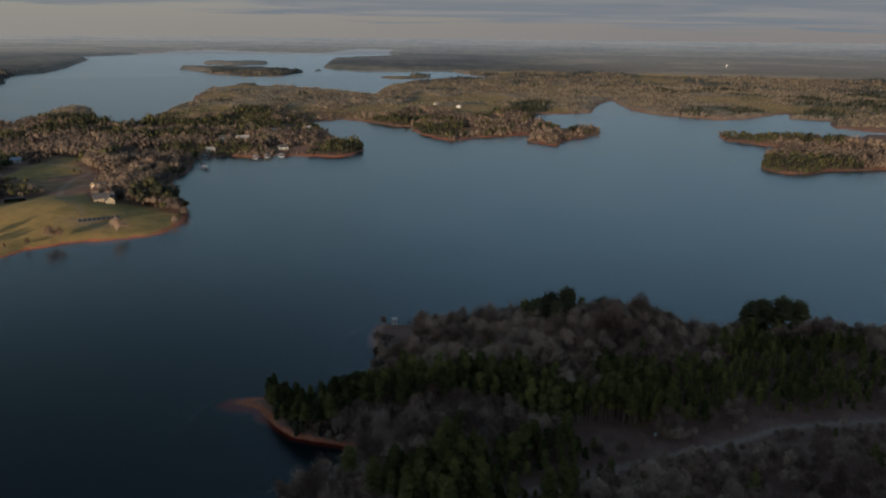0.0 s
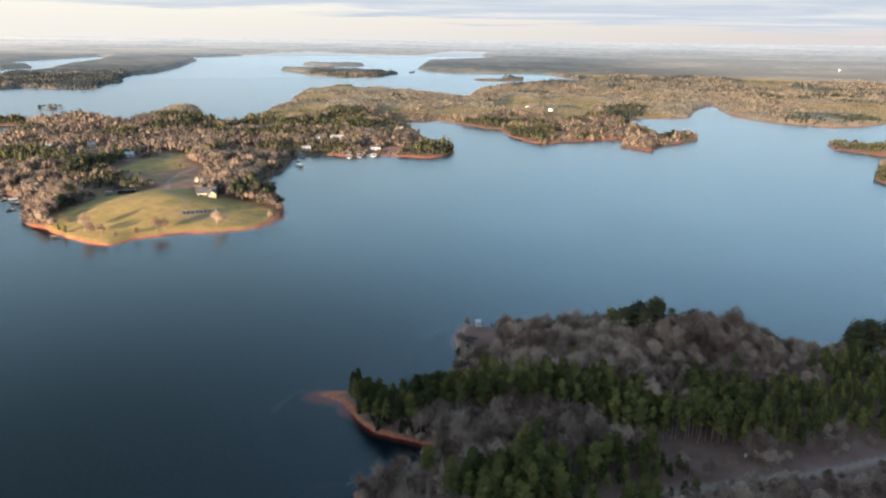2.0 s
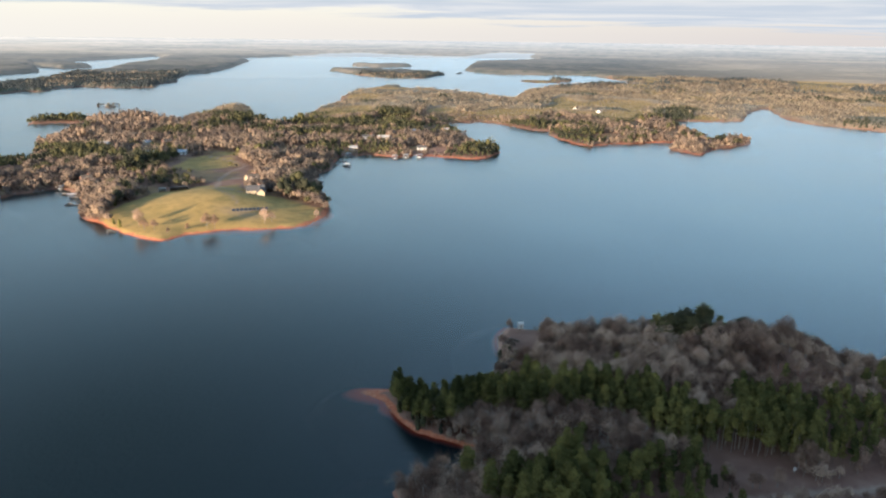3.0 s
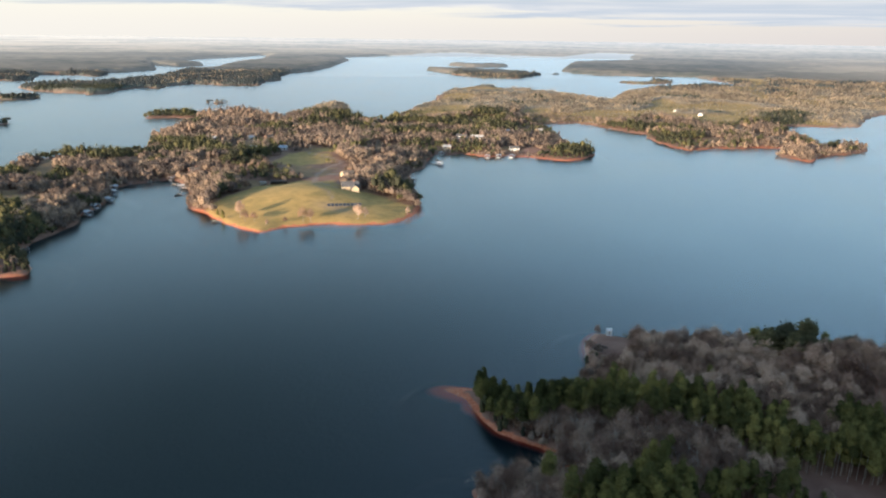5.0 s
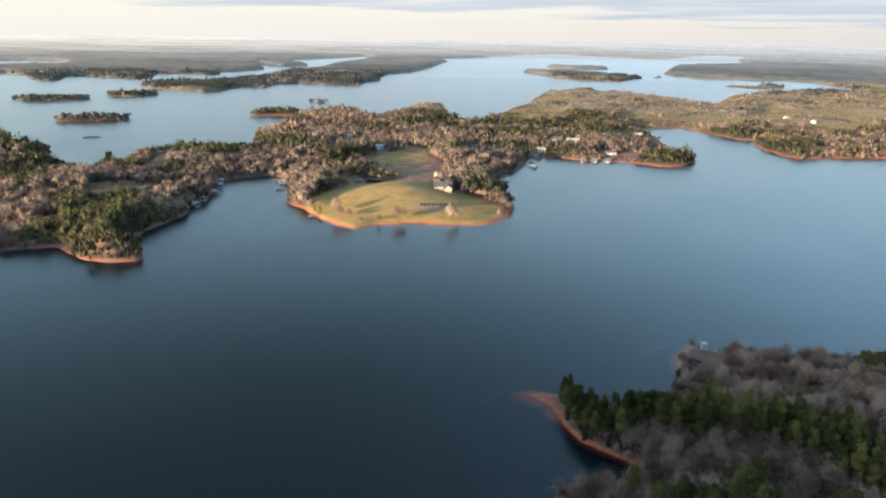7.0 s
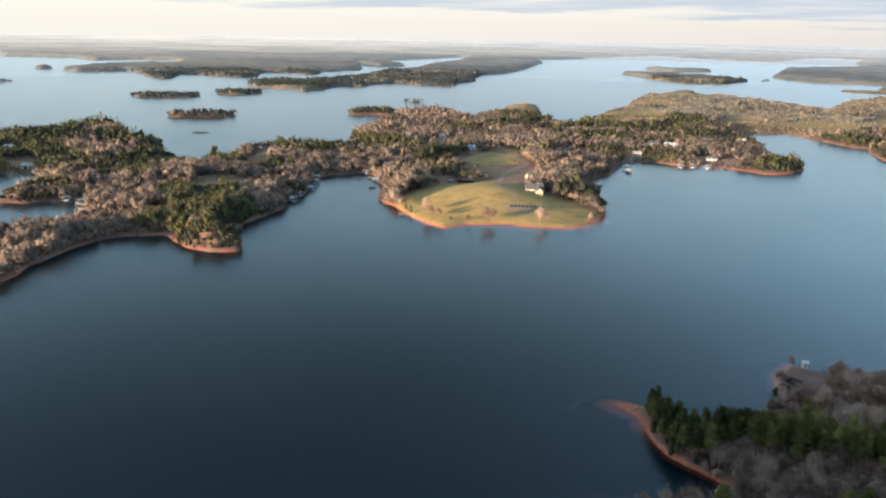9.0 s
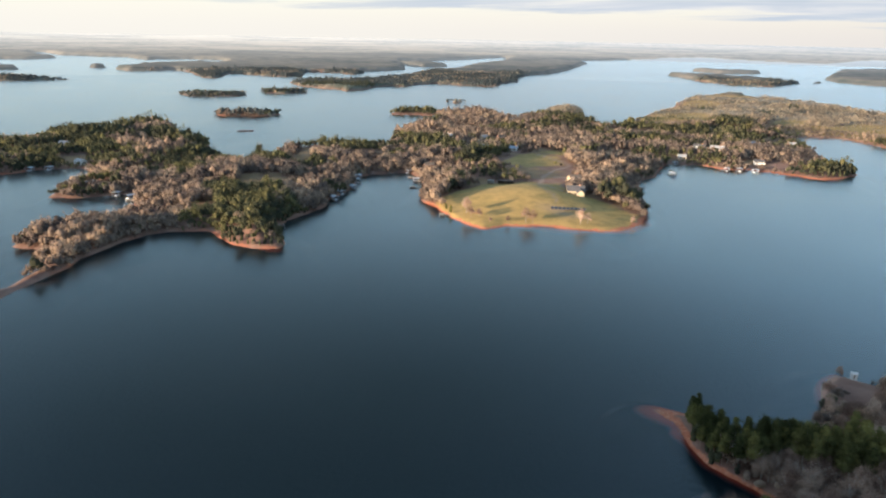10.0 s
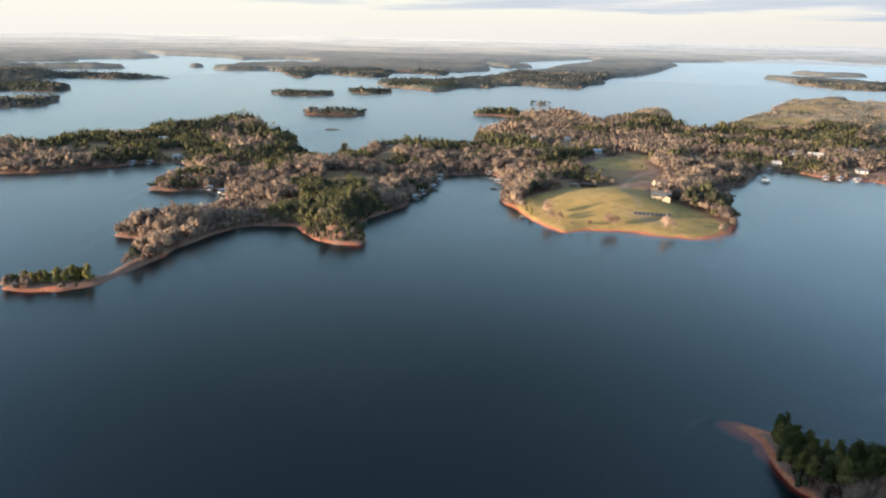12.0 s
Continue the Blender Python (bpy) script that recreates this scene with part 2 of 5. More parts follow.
def water_material():
    m = bpy.data.materials.new("lake_water")
    m.use_nodes = True
    t = m.node_tree
    t.nodes.clear()
    out = t.nodes.new("ShaderNodeOutputMaterial")
    clear = t.nodes.new("ShaderNodeBsdfTransparent")
    clear.inputs[0].default_value = (0.93, 0.90, 0.90, 1)
    gloss = t.nodes.new("ShaderNodeBsdfGlossy")
    gloss.inputs["Roughness"].default_value = 0.16
    fres = t.nodes.new("ShaderNodeFresnel")
    fres.inputs["IOR"].default_value = 1.43
    gloss.inputs["Color"].default_value = (0.94, 0.985, 0.99, 1)
    mix = t.nodes.new("ShaderNodeMixShader")
    t.links.new(fres.outputs[0], mix.inputs[0])
    t.links.new(clear.outputs[0], mix.inputs[1])
    t.links.new(gloss.outputs[0], mix.inputs[2])
    t.links.new(mix.outputs[0], out.inputs[0])
    wide = noise_at(t, 0.012, 3)
    t.links.new(calc(t, "ADD", 0.15, calc(t, "MULTIPLY", wide, 0.16)), gloss.inputs["Roughness"])
    return m


def foliage(name, dark, mid, light, grain=1.4, gaps=0.42, thin=0.4):
    """Needle or twig colour: it changes from tree to tree, from tuft to tuft and within a tuft. Sprays of twigs and needles
    let light through (thin), and the near ones show gaps."""
    m, t, b = material(name, 0.9)
    t.nodes.remove(b)
    geo = t.nodes.new("ShaderNodeNewGeometry")
    tree_tint = t.nodes.new("ShaderNodeAttribute")
    tree_tint.attribute_name = "tint"
    info = t.nodes.new("ShaderNodeObjectInfo")
    each = calc(t, "FRACT", calc(t, "ADD", tree_tint.outputs["Fac"], info.outputs["Random"]))
    fine = noise_at(t, grain, 3, 0.65)
    mixed = calc(t, "ADD", calc(t, "MULTIPLY", geo.outputs["Random Per Island"], 0.22), calc(t, "MULTIPLY", each, 0.58))
    mixed = calc(t, "ADD", mixed, calc(t, "MULTIPLY", calc(t, "SUBTRACT", fine, 0.25), 0.6))
    # whole stands differ too; this broad tone also imitates shaded and sunlit bands
    mixed = calc(t, "ADD", mixed, calc(t, "MULTIPLY", calc(t, "SUBTRACT", noise_at(t, 0.022, 3, 0.6), 0.5), 1.3))
    colour = ramp(t, mixed, [(0.2, dark), (0.52, mid), (0.85, light)])
    bump = node(t, "ShaderNodeBump", Strength=0.7, Distance=0.4)
    t.links.new(fine, bump.inputs["Height"])
    front, back, both = t.nodes.new("ShaderNodeBsdfDiffuse"), t.nodes.new("ShaderNodeBsdfTranslucent"), t.nodes.new("ShaderNodeMixShader")
    for shader in (front, back):
        t.links.new(colour, shader.inputs["Color"])
        t.links.new(bump.outputs[0], shader.inputs["Normal"])
    both.inputs[0].default_value = thin
    t.links.new(front.outputs[0], both.inputs[1])
    t.links.new(back.outputs[0], both.inputs[2])
    surface = both.outputs[0]
    if gaps > 0:
        lace = ramp(t, noise_at(t, grain * 1.5, 3, 0.7), [(gaps - 0.02, (0, 0, 0)), (gaps + 0.02, (1, 1, 1))])
        gap, clear = t.nodes.new("ShaderNodeMixShader"), t.nodes.new("ShaderNodeBsdfTransparent")
        t.links.new(lace, gap.inputs[0])
        t.links.new(clear.outputs[0], gap.inputs[1])
        t.links.new(surface, gap.inputs[2])
        surface = gap.outputs[0]
    t.links.new(surface, t.nodes["Material Output"].inputs["Surface"])
    return m


GROUND = ground_material()
HAZED_FAR_COUNTRY = far_material()
WATER = water_material()
NEEDLES = foliage("pine_needles", (0.042, 0.046, 0.018), (0.100, 0.096, 0.033), (0.200, 0.172, 0.054), 1.7, 0.45, 0.15)
TWIGS = foliage("bare_twigs", (0.125, 0.074, 0.055), (0.275, 0.172, 0.125), (0.54, 0.375, 0.272), 1.9, 0.53, 0.25)
# copy of pine_needles, its colour muted to imitate haze on the opposite shore
MUTED_NEEDLES = foliage("muted_pine_needles", (0.052, 0.055, 0.040), (0.088, 0.088, 0.052), (0.165, 0.148, 0.068), 1.3, 0.0, 0.45)
# copy of bare_twigs, its base darkened to make up for sunlight
SUN_TONED_TWIGS = foliage("sun_toned_twigs", (0.132, 0.104, 0.092), (0.250, 0.186, 0.144), (0.41, 0.300, 0.212), 1.5, 0.0, 0.5)
# needle and twig copies greyed and lightened: haze of distance painted in
HAZED_NEEDLES = foliage("hazed_pine_needles", (0.096, 0.106, 0.104), (0.114, 0.122, 0.115), (0.136, 0.140, 0.124), 0.25, 0.0, 0.5)
HAZED_TWIGS = foliage("hazed_bare_twigs", (0.165, 0.135, 0.108), (0.300, 0.238, 0.172), (0.44, 0.345, 0.232), 0.25, 0.0, 0.5)
# a needle copy with less painted haze, for the nearer far woods
HALF_HAZED_NEEDLES = foliage("half_hazed_needles", (0.058, 0.062, 0.046), (0.082, 0.085, 0.058), (0.120, 0.116, 0.072), 0.4, 0.0, 0.45)
PINE_BARK = mottled("pine_bark", (0.15, 0.095, 0.07), (0.27, 0.19, 0.14), 1.2)
PALE_BARK = mottled("pale_bark", (0.30, 0.25, 0.21), (0.50, 0.44, 0.38), 0.8)
# grey bark darkened to paint the shade inside distant crowns
SHADED_BARK = mottled("shaded_bark", (0.045, 0.036, 0.030), (0.085, 0.068, 0.055), 0.8)
GREY_BARK = mottled("grey_bark", (0.16, 0.13, 0.11), (0.36, 0.31, 0.27), 0.8)
# ---- shorelines of the lake, in metres on the water plane ----
COAST_NEAR = [
    (-46, 162), (-34, 168), (-28, 172), (-23, 180), (-19, 181), (-21, 186), (-25, 188), (-30, 189), (-39, 190), (-46,
    192), (-51, 197), (-56, 203), (-60, 209), (-65, 212), (-70, 214), (-62, 216), (-56, 218), (-42, 206), (-27, 213),
    (-24, 250), (-26, 257), (-28, 270), (-28, 278), (-27, 283), (-23, 283), (-14, 283), (-6, 281), (12, 286), (40, 290),
    (66, 294), (92, 288), (108, 270), (122, 270), (150, 276), (200, 272), (300, 300), (420, 330), (700, 300), (900,
    -300), (300, -300), (-150, -200), (-290, -90), (-250, 8), (-150, 14), (-60, 40), (0, 70), (-22, 120),
]
COAST_SPIT = [
    (-369, 82), (-357, 93), (-349, 103), (-347, 112), (-348, 121), (-354, 133), (-361, 146), (-367, 161), (-378, 173),
    (-384, 187), (-390, 204), (-393, 221), (-389, 236), (-373, 251), (-352, 246), (-338, 243), (-324, 244), (-310, 254),
    (-315, 263), (-341, 278), (-361, 300), (-359, 321), (-366, 339), (-378, 358), (-386, 378), (-402, 409), (-426, 436),
    (-428, 458), (-413, 479), (-398, 485), (-371, 462), (-351, 440), (-337, 413), (-316, 400), (-297, 388), (-285, 384),
]
COAST_MEADOW = [
    (-268, 373), (-250, 368), (-245, 369), (-239, 386), (-226, 400), (-204, 404), (-183, 415), (-173, 425), (-172, 450),
    (-177, 470), (-187, 493), (-217, 554), (-233, 595), (-231, 627), (-241, 671), (-246, 697), (-223, 714), (-200, 706),
    (-181, 708), (-169, 731), (-170, 711), (-160, 720), (-136, 719), (-107, 718), (-91, 741), (-87, 774), (-108, 795),
    (-134, 855), (-194, 1010), (-152, 1046), (-118, 1026), (-91, 998), (-67, 971), (-45, 958), (-39, 915), (-24, 886),
    (-5, 848), (10, 841), (34, 866), (58, 873), (89, 897), (113, 899),
]
COAST_NORTH = [
    (96, 832), (129, 807), (148, 845), (156, 864), (179, 881), (201, 920), (209, 966), (184, 947), (158, 927), (154,
    978), (141, 1026), (129, 1137), (158, 1148), (195, 1152), (246, 1182), (266, 1270), (295, 1361), (332, 1413), (328,
    1330), (318, 1226), (335, 1164), (371, 1134), (406, 1105), (424, 1084), (460, 1110), (508, 1138), (567, 1185), (543,
    1117), (577, 1097), (593, 1091), (548, 1005), (590, 948), (700, 1010), (2000, 1300), (24000, 9000), (0, 30000),
    (-24000, 18000), (-30000, -6000),
]
COAST_BACK = [(-3039, 465), (-2964, 833), (-2907, 920), (-2925, 1031), (-3141, 1113), (-3105, 1234), (-3052, 1306),
    (-3177, 1474), (-3360, 1497), (-3683, 1573), (-3954, 1693), (-3897, 1739), (-3453, 1626), (-3356, 1685), (-3138,
    1758), (-2809, 1666), (-2883, 1753), (-2842, 1889), (-2657, 1930), (-2386, 1752), (-2341, 1657), (-2425, 1650),
    (-2452, 1577), (-2419, 1458), (-2313, 1304), (-2207, 1198)]
COAST_WEST_LAND = [(-2099, 1173), (-2051, 1234), (-2059, 1301), (-1998, 1305), (-1851, 1238), (-1699, 1163), (-1642,
    1161), (-1697, 1223), (-1807, 1324), (-1761, 1348), (-1667, 1338), (-1593, 1361), (-1573, 1398), (-1679, 1508),
    (-1747, 1589), (-1655, 1627), (-1564, 1599), (-1571, 1652), (-1691, 1783), (-1659, 1848), (-1679, 1979), (-1829,
    2151), (-1947, 2236), (-2077, 2404), (-1891, 2242), (-1779, 2210), (-1754, 2322), (-1854, 2458), (-2000, 2524),
    (-2088, 2454), (-2225, 2603), (-2195, 2783), (-2219, 3030), (-2253, 3280), (-2322, 3606)]
COAST_LONG_NECK = [(-2240, 3585), (-1845, 2837), (-1776, 2562), (-1604, 2234), (-1522, 2056), (-1534, 1953), (-1455,
    1760), (-1373, 1624), (-1362, 1524), (-1347, 1437), (-1370, 1359), (-1409, 1311), (-1427, 1241), (-1374, 1188),
    (-1303, 1151), (-1228, 1140), (-1158, 1146), (-1115, 1120), (-1110, 1173), (-1153, 1239), (-1161, 1315), (-1118,
    1320), (-1157, 1406), (-1144, 1474), (-1097, 1479), (-1057, 1468), (-983, 1513), (-1038, 1618), (-1041, 1716),
    (-1132, 1850), (-1202, 2033), (-1205, 2188), (-1300, 2495), (-1595, 3255), (-1739, 3403), (-1848, 3485)]
COAST_FAR = [(-1767, 3813), (-1739, 3992), (-1731, 4335), (-1778, 4883), (-1647, 5270), (-1371, 4913), (-1138, 4778),
    (-923, 4654), (-777, 4640), (-784, 5146), (-744, 6066), (-426, 5941), (-371, 4730), (-258, 4040), (-542, 3571),
    (-448, 2696), (-384, 2550), (-298, 2480), (-188, 2474), (-67, 2516), (12, 2529)]
COAST_WEST_MASS = [(-1702, 322), (-1628, 440), (-1612, 480), (-1740, 522), (-1888, 576), (-1951, 645), (-2124, 696),
    (-2257, 688), (-2409, 705), (-2695, 756), (-2849, 792), (-2952, 573)]
COAST_LAKE = [
    (156, 2088), (31, 2009), (-21, 1950), (-86, 1867), (-129, 1739), (-148, 1435), (-232, 1557), (-311, 1588), (-394,
    1669), (-495, 1784), (-517, 1616), (-492, 1441), (-448, 1235), (-438, 1102), (-405, 929), (-423, 911), (-499, 1021),
    (-563, 1142), (-616, 1169), (-580, 1031), (-570, 929), (-647, 939), (-666, 908), (-699, 890), (-705, 896), (-660,
    851), (-603, 701), (-623, 717), (-526, 588), (-592, 556), (-587, 497),
]
COAST_WEST = [
    (-552, 445), (-598, 470), (-553, 414), (-619, 426), (-698, 479), (-728, 458), (-818, 509), (-864, 470), (-857, 435),
    (-876, 388), (-837, 361), (-866, 304), (-823, 232), (-911, 238), (-885, 221), (-1100, 20), (-900, -100), (-682,
    166), (-670, 188), (-662, 218), (-654, 249), (-658, 271), (-634, 309), (-569, 285), (-575, 265), (-540, 228), (-522,
    239), (-512, 267), (-513, 282), (-483, 268), (-465, 254), (-458, 238), (-423, 204), (-447, 189), (-440, 173), (-464,
    174), (-441, 178), (-426, 157), (-403, 171), (-388, 155), (-376, 155), (-366, 141), (-358, 129), (-357, 121), (-363,
    105), (-373, 90), (-375, 83),
]
COAST_EAST = [
    (349, 909), (346, 858), (372, 823), (394, 803), (380, 778), (354, 769), (332, 727), (307, 674), (311, 645), (331,
    643), (365, 659), (426, 674), (900, 640), (1300, 760), (900, 960), (600, 925), (560, 925), (472, 862), (420, 872),
    (385, 880), (352, 915),
]
COAST_LONG_ISLE = [(-903, 2472), (-716, 2237), (-584, 2103), (-487, 2132), (-463, 2369), (-494, 2362), (-624, 2461), (-747, 2531), (-848, 2511)]
COAST_LOW_ISLE = [(-962, 2910), (-829, 2812), (-781, 2849), (-722, 2959), (-747, 3062), (-822, 2997), (-872, 2959), (-995, 3010)]
COAST_ROCK_ISLE = [(-453, 2458), (-426, 2393), (-423, 2480), (-428, 2509), (-433, 2432), (-458, 2487)]
COAST_BAR_ISLE = [(-184, 2079), (-147, 2048), (-109, 2044), (-44, 2138), (-45, 2197), (-114, 2130), (-153, 2134), (-189, 2138)]
COAST_HEAD_ISLE = [(-1247, 997), (-1182, 956), (-1152, 976), (-1140, 1021), (-1162, 1041), (-1185, 1004), (-1216, 983), (-1270, 1016)]
COAST_ROUND_ISLE = [(-1273, 816), (-1215, 804), (-1197, 831), (-1168, 851), (-1161, 885), (-1191, 908), (-1211, 883), (-1246, 865), (-1260, 834), (-1304, 836)]
COAST_BRUSH_ISLE = [(-912, 644), (-885, 654), (-864, 670), (-848, 690), (-864, 723), (-880, 737), (-872, 709), (-891, 691), (-909, 672), (-929, 656)]
COAST_ISLET = [(-744, 555), (-734, 559), (-731, 571), (-737, 575), (-742, 565), (-750, 559)]
COAST_NEAR_WEST_ISLE = [(-1341, 193), (-1269, 324), (-1252, 379), (-1317, 422), (-1386, 444), (-1353, 410), (-1371, 350), (-1413, 203)]
COAST_MID_WEST_ISLE = [(-1645, 242), (-1600, 413), (-1553, 459), (-1518, 488), (-1548, 521), (-1660, 559), (-1680, 540), (-1735, 513), (-1765, 455), (-1762, 259)]
COAST_DOT_ISLE = [(-2336, 1180), (-2292, 1180), (-2319, 1220), (-2364, 1244), (-2354, 1212), (-2381, 1203)]
COAST_TUFT_ISLE = [(-813, 1085), (-787, 1073), (-786, 1099), (-794, 1110), (-798, 1088), (-821, 1095)]
COAST_POINT_ISLE = [(-2037, 304), (-2071, 617), (-1947, 644), (-1923, 689), (-1848, 729), (-1805, 855), (-1861, 822), (-1953, 758), (-2106, 699), (-2141, 626), (-2169, 327)]
COAST_BACK_ISLE = [(-2468, 373), (-2460, 705), (-2389, 778), (-2344, 877), (-2341, 972), (-2398, 988), (-2507, 940), (-2531, 759), (-2746, 419)]
ISLANDS = [COAST_LONG_ISLE, COAST_LOW_ISLE, COAST_ROCK_ISLE, COAST_BAR_ISLE, COAST_HEAD_ISLE, COAST_ROUND_ISLE, COAST_BRUSH_ISLE, COAST_ISLET, COAST_WEST_MASS, COAST_NEAR_WEST_ISLE, COAST_MID_WEST_ISLE, COAST_DOT_ISLE, COAST_TUFT_ISLE, COAST_POINT_ISLE, COAST_BACK_ISLE]
MEADOW = [
    (-263, 366), (-240, 362), (-233, 377), (-221, 391), (-200, 396), (-179, 406), (-170, 415), (-170, 439), (-179, 467),
    (-190, 471), (-219, 484), (-228, 486), (-243, 484), (-256, 499), (-269, 515), (-279, 505), (-292, 506), (-317, 474),
    (-319, 434), (-315, 411), (-308, 397), (-289, 382),
]
FIELD = [
    (-363, 567), (-373, 614), (-370, 640), (-338, 640), (-320, 618), (-308, 596), (-331, 565),
]
BACK_FIELD = [
    (-370, 651), (-362, 672), (-346, 679), (-336, 659), (-344, 644),
]
NEAR_ROAD = [(20, 158), (32, 164), (47, 170), (67, 177), (79, 180), (92, 186), (104, 192), (125, 195), (141, 197)]
DRIVE = [(-366, 639), (-318, 615), (-304, 600), (-301, 562), (-292, 527), (-278, 498), (-262, 485), (-246, 480), (-240, 480)]
MEADOW_TRACK = [(-276, 482), (-262, 470), (-250, 459), (-238, 449), (-232, 441)]
DRIVE_SPUR = [(-292, 527), (-284, 536), (-275, 546)]
INLET = [(-742, 817), (-683, 858), (-656, 836), (-660, 793), (-661, 762), (-609, 698), (-619, 680)]
PINE_SPIT = [(-743, 843), (-713, 858), (-682, 872), (-703, 916), (-746, 899), (-767, 876)]

# ---- land and lake ----
MAINLAND = COAST_SPIT + COAST_MEADOW + COAST_NORTH + COAST_BACK + COAST_WEST_LAND + COAST_LONG_NECK + COAST_FAR + COAST_LAKE + COAST_WEST
LANDS = [COAST_NEAR, MAINLAND, COAST_EAST] + ISLANDS
RIM = 4400.0  # beyond this the far country is bent into a bowl to fit the camera's view


def lattice(ix, iy, seed):
    h = np.sin(ix * 127.1 + iy * 311.7 + seed * 74.7) * 43758.5453
    return h - np.floor(h)


def value_noise(x, y, size, seed):
    u, v = x / size, y / size
    i, j = np.floor(u), np.floor(v)
    a, b = u - i, v - j
    a, b = a * a * (3 - 2 * a), b * b * (3 - 2 * b)
    n00, n10 = lattice(i, j, seed), lattice(i + 1, j, seed)
    n01, n11 = lattice(i, j + 1, seed), lattice(i + 1, j + 1, seed)
    return (n00 * (1 - a) + n10 * a) * (1 - b) + (n01 * (1 - a) + n11 * a) * b - 0.5


def polygon_distance(x, y, outline, reach):
    """Signed distance to a closed outline, positive inside, -reach far outside."""
    p = np.array(outline, float)
    q = np.roll(p, -1, axis=0)
    d = np.full(x.shape, -reach)
    near = np.where((x > p[:, 0].min() - reach) & (x < p[:, 0].max() + reach)
                    & (y > p[:, 1].min() - reach) & (y < p[:, 1].max() + reach))[0]
    for part in np.array_split(near, max(1, len(near) // 20000)):
        px, py = x[part], y[part]
        best, inside = np.full(len(part), 1e12), np.zeros(len(part), bool)
        for (ax, ay), (bx, by) in zip(p, q):
            ex, ey = bx - ax, by - ay
            s = np.clip(((px - ax) * ex + (py - ay) * ey) / (ex * ex + ey * ey + 1e-9), 0, 1)
            best = np.minimum(best, (px - ax - s * ex) ** 2 + (py - ay - s * ey) ** 2)
            if ay != by:
                inside ^= ((ay > py) != (by > py)) & (px < ex * (py - ay) / ey + ax)
        d[part] = np.where(inside, np.sqrt(best), -np.minimum(np.sqrt(best), reach))
    return d


def line_distance(x, y, points):
    best = np.full(x.shape, 1e12)
    for (ax, ay), (bx, by) in zip(points[:-1], points[1:]):
        ex, ey = bx - ax, by - ay
        s = np.clip(((x - ax) * ex + (y - ay) * ey) / (ex * ex + ey * ey), 0, 1)
        best = np.minimum(best, (x - ax - s * ex) ** 2 + (y - ay - s * ey) ** 2)
    return np.sqrt(best)


def shore_distance(x, y):
    d = np.full(x.shape, -60.0)
    for outline in LANDS:
        d = np.maximum(d, polygon_distance(x, y, outline, 60.0))
    d = np.minimum(d, -polygon_distance(x, y, INLET, 60.0))
    d = np.maximum(d, polygon_distance(x, y, PINE_SPIT, 60.0))
    r = np.hypot(x, y)
    amp = np.clip(r / 160, 0.8, 5)
    d = d + amp * (1.6 * value_noise(x, y, 23, 1) + 0.9 * value_noise(x, y, 9, 2))
    return d


def smooth(a, lo, hi):
    s = np.clip((a - lo) / (hi - lo), 0, 1)
    return s * s * (3 - 2 * s)


SHELVES = [(-69, 212, 14, 8), (-58, 205, 5, 5), (-27, 270, 5, 14), (-311, 250, 9, 6), (-357, 104, 8, 26), (-172, 440, 14, 30),
           (-215, 398, 60, 16), (-120, 720, 60, 14), (-15, 850, 46, 16), (85, 895, 50, 10)]


def shelf_at(x, y):
    """How far the shore is an open clay or sand shelf, 0 to 1."""
    shelf = np.zeros(x.shape)
    for cx, cy, rx, ry in SHELVES:
        shelf = np.maximum(shelf, np.exp(-((((x - cx) / rx) ** 2 + ((y - cy) / ry) ** 2) ** 2)))
    return shelf


def land_height(x, y, d):
    """Height of the bare ground, d metres inside the shore."""
    shelf = shelf_at(x, y)
    under = np.maximum(-9.0, d * (0.45 - 0.385 * shelf))
    hills = 5 * value_noise(x, y, 170, 5) + 3 * value_noise(x, y, 60, 6) + 3.5
    hills = hills * (1 - 0.65 * smooth(np.hypot(x, y), 650, 1000))
    above = (1.25 - 0.5 * shelf) * smooth(d, 0, 2.0 + 2.6 * shelf) + 0.055 * np.clip(d, 0, 30) + hills * smooth(d, 15, 90)
    near = smooth(350 - np.hypot(x, y), -20, 60) * (x > -150)
    mounds = 2.0 + 14 * np.exp(-((x - 80) / 32) ** 2 - ((y - 265) / 24) ** 2) + 6 * np.exp(-((x - 165) / 40) ** 2 - ((y - 245) / 30) ** 2)
    above = above * (1 - near) + near * ((1.25 - 0.5 * shelf) * smooth(d, 0, 2.0 + 2.6 * shelf) + 0.05 * np.clip(d, 0, 30) + (mounds + 2 * value_noise(x, y, 40, 6)) * smooth(d, 8, 45))
    above = above + 0.25 * value_noise(x, y, 4, 7) * smooth(d, 2, 8)
    meadow = smooth(polygon_distance(x, y, MEADOW, 60.0), -12, 30)
    dome = 8.5 * np.exp(-(((x + 254) / np.where(x > -254, 36, 46)) ** 2 + ((y - 460) / 52) ** 2))
    above = above * (1 - meadow) + meadow * (0.9 * smooth(d, 0, 4) + 0.05 * np.clip(d, 0, 40) + dome)
    above = above + 7 * np.exp(-((x + 332) / 30) ** 2 - ((y - 258) / 26) ** 2) * smooth(d, 3, 22)
    # unseen wooded ridge added on the sun's side to shade the near shore
    shade_ridge = 80 * np.exp(-((y + 45) / 55.0) ** 2) * smooth(x, -285, -225) * smooth(-x, -720, -560)
    return np.where(d < 0, under, above + shade_ridge * smooth(d, 0, 30))


def glades(x, y):
    """Gaps in the woods of the opposite shore: yards, lanes and rough grass, 0 to 1."""
    n = value_noise(x, y, 34, 31) + 0.6 * value_noise(x, y, 12, 32)
    return smooth(n, 0.20, 0.27) * smooth(np.hypot(x, y), 440, 520)


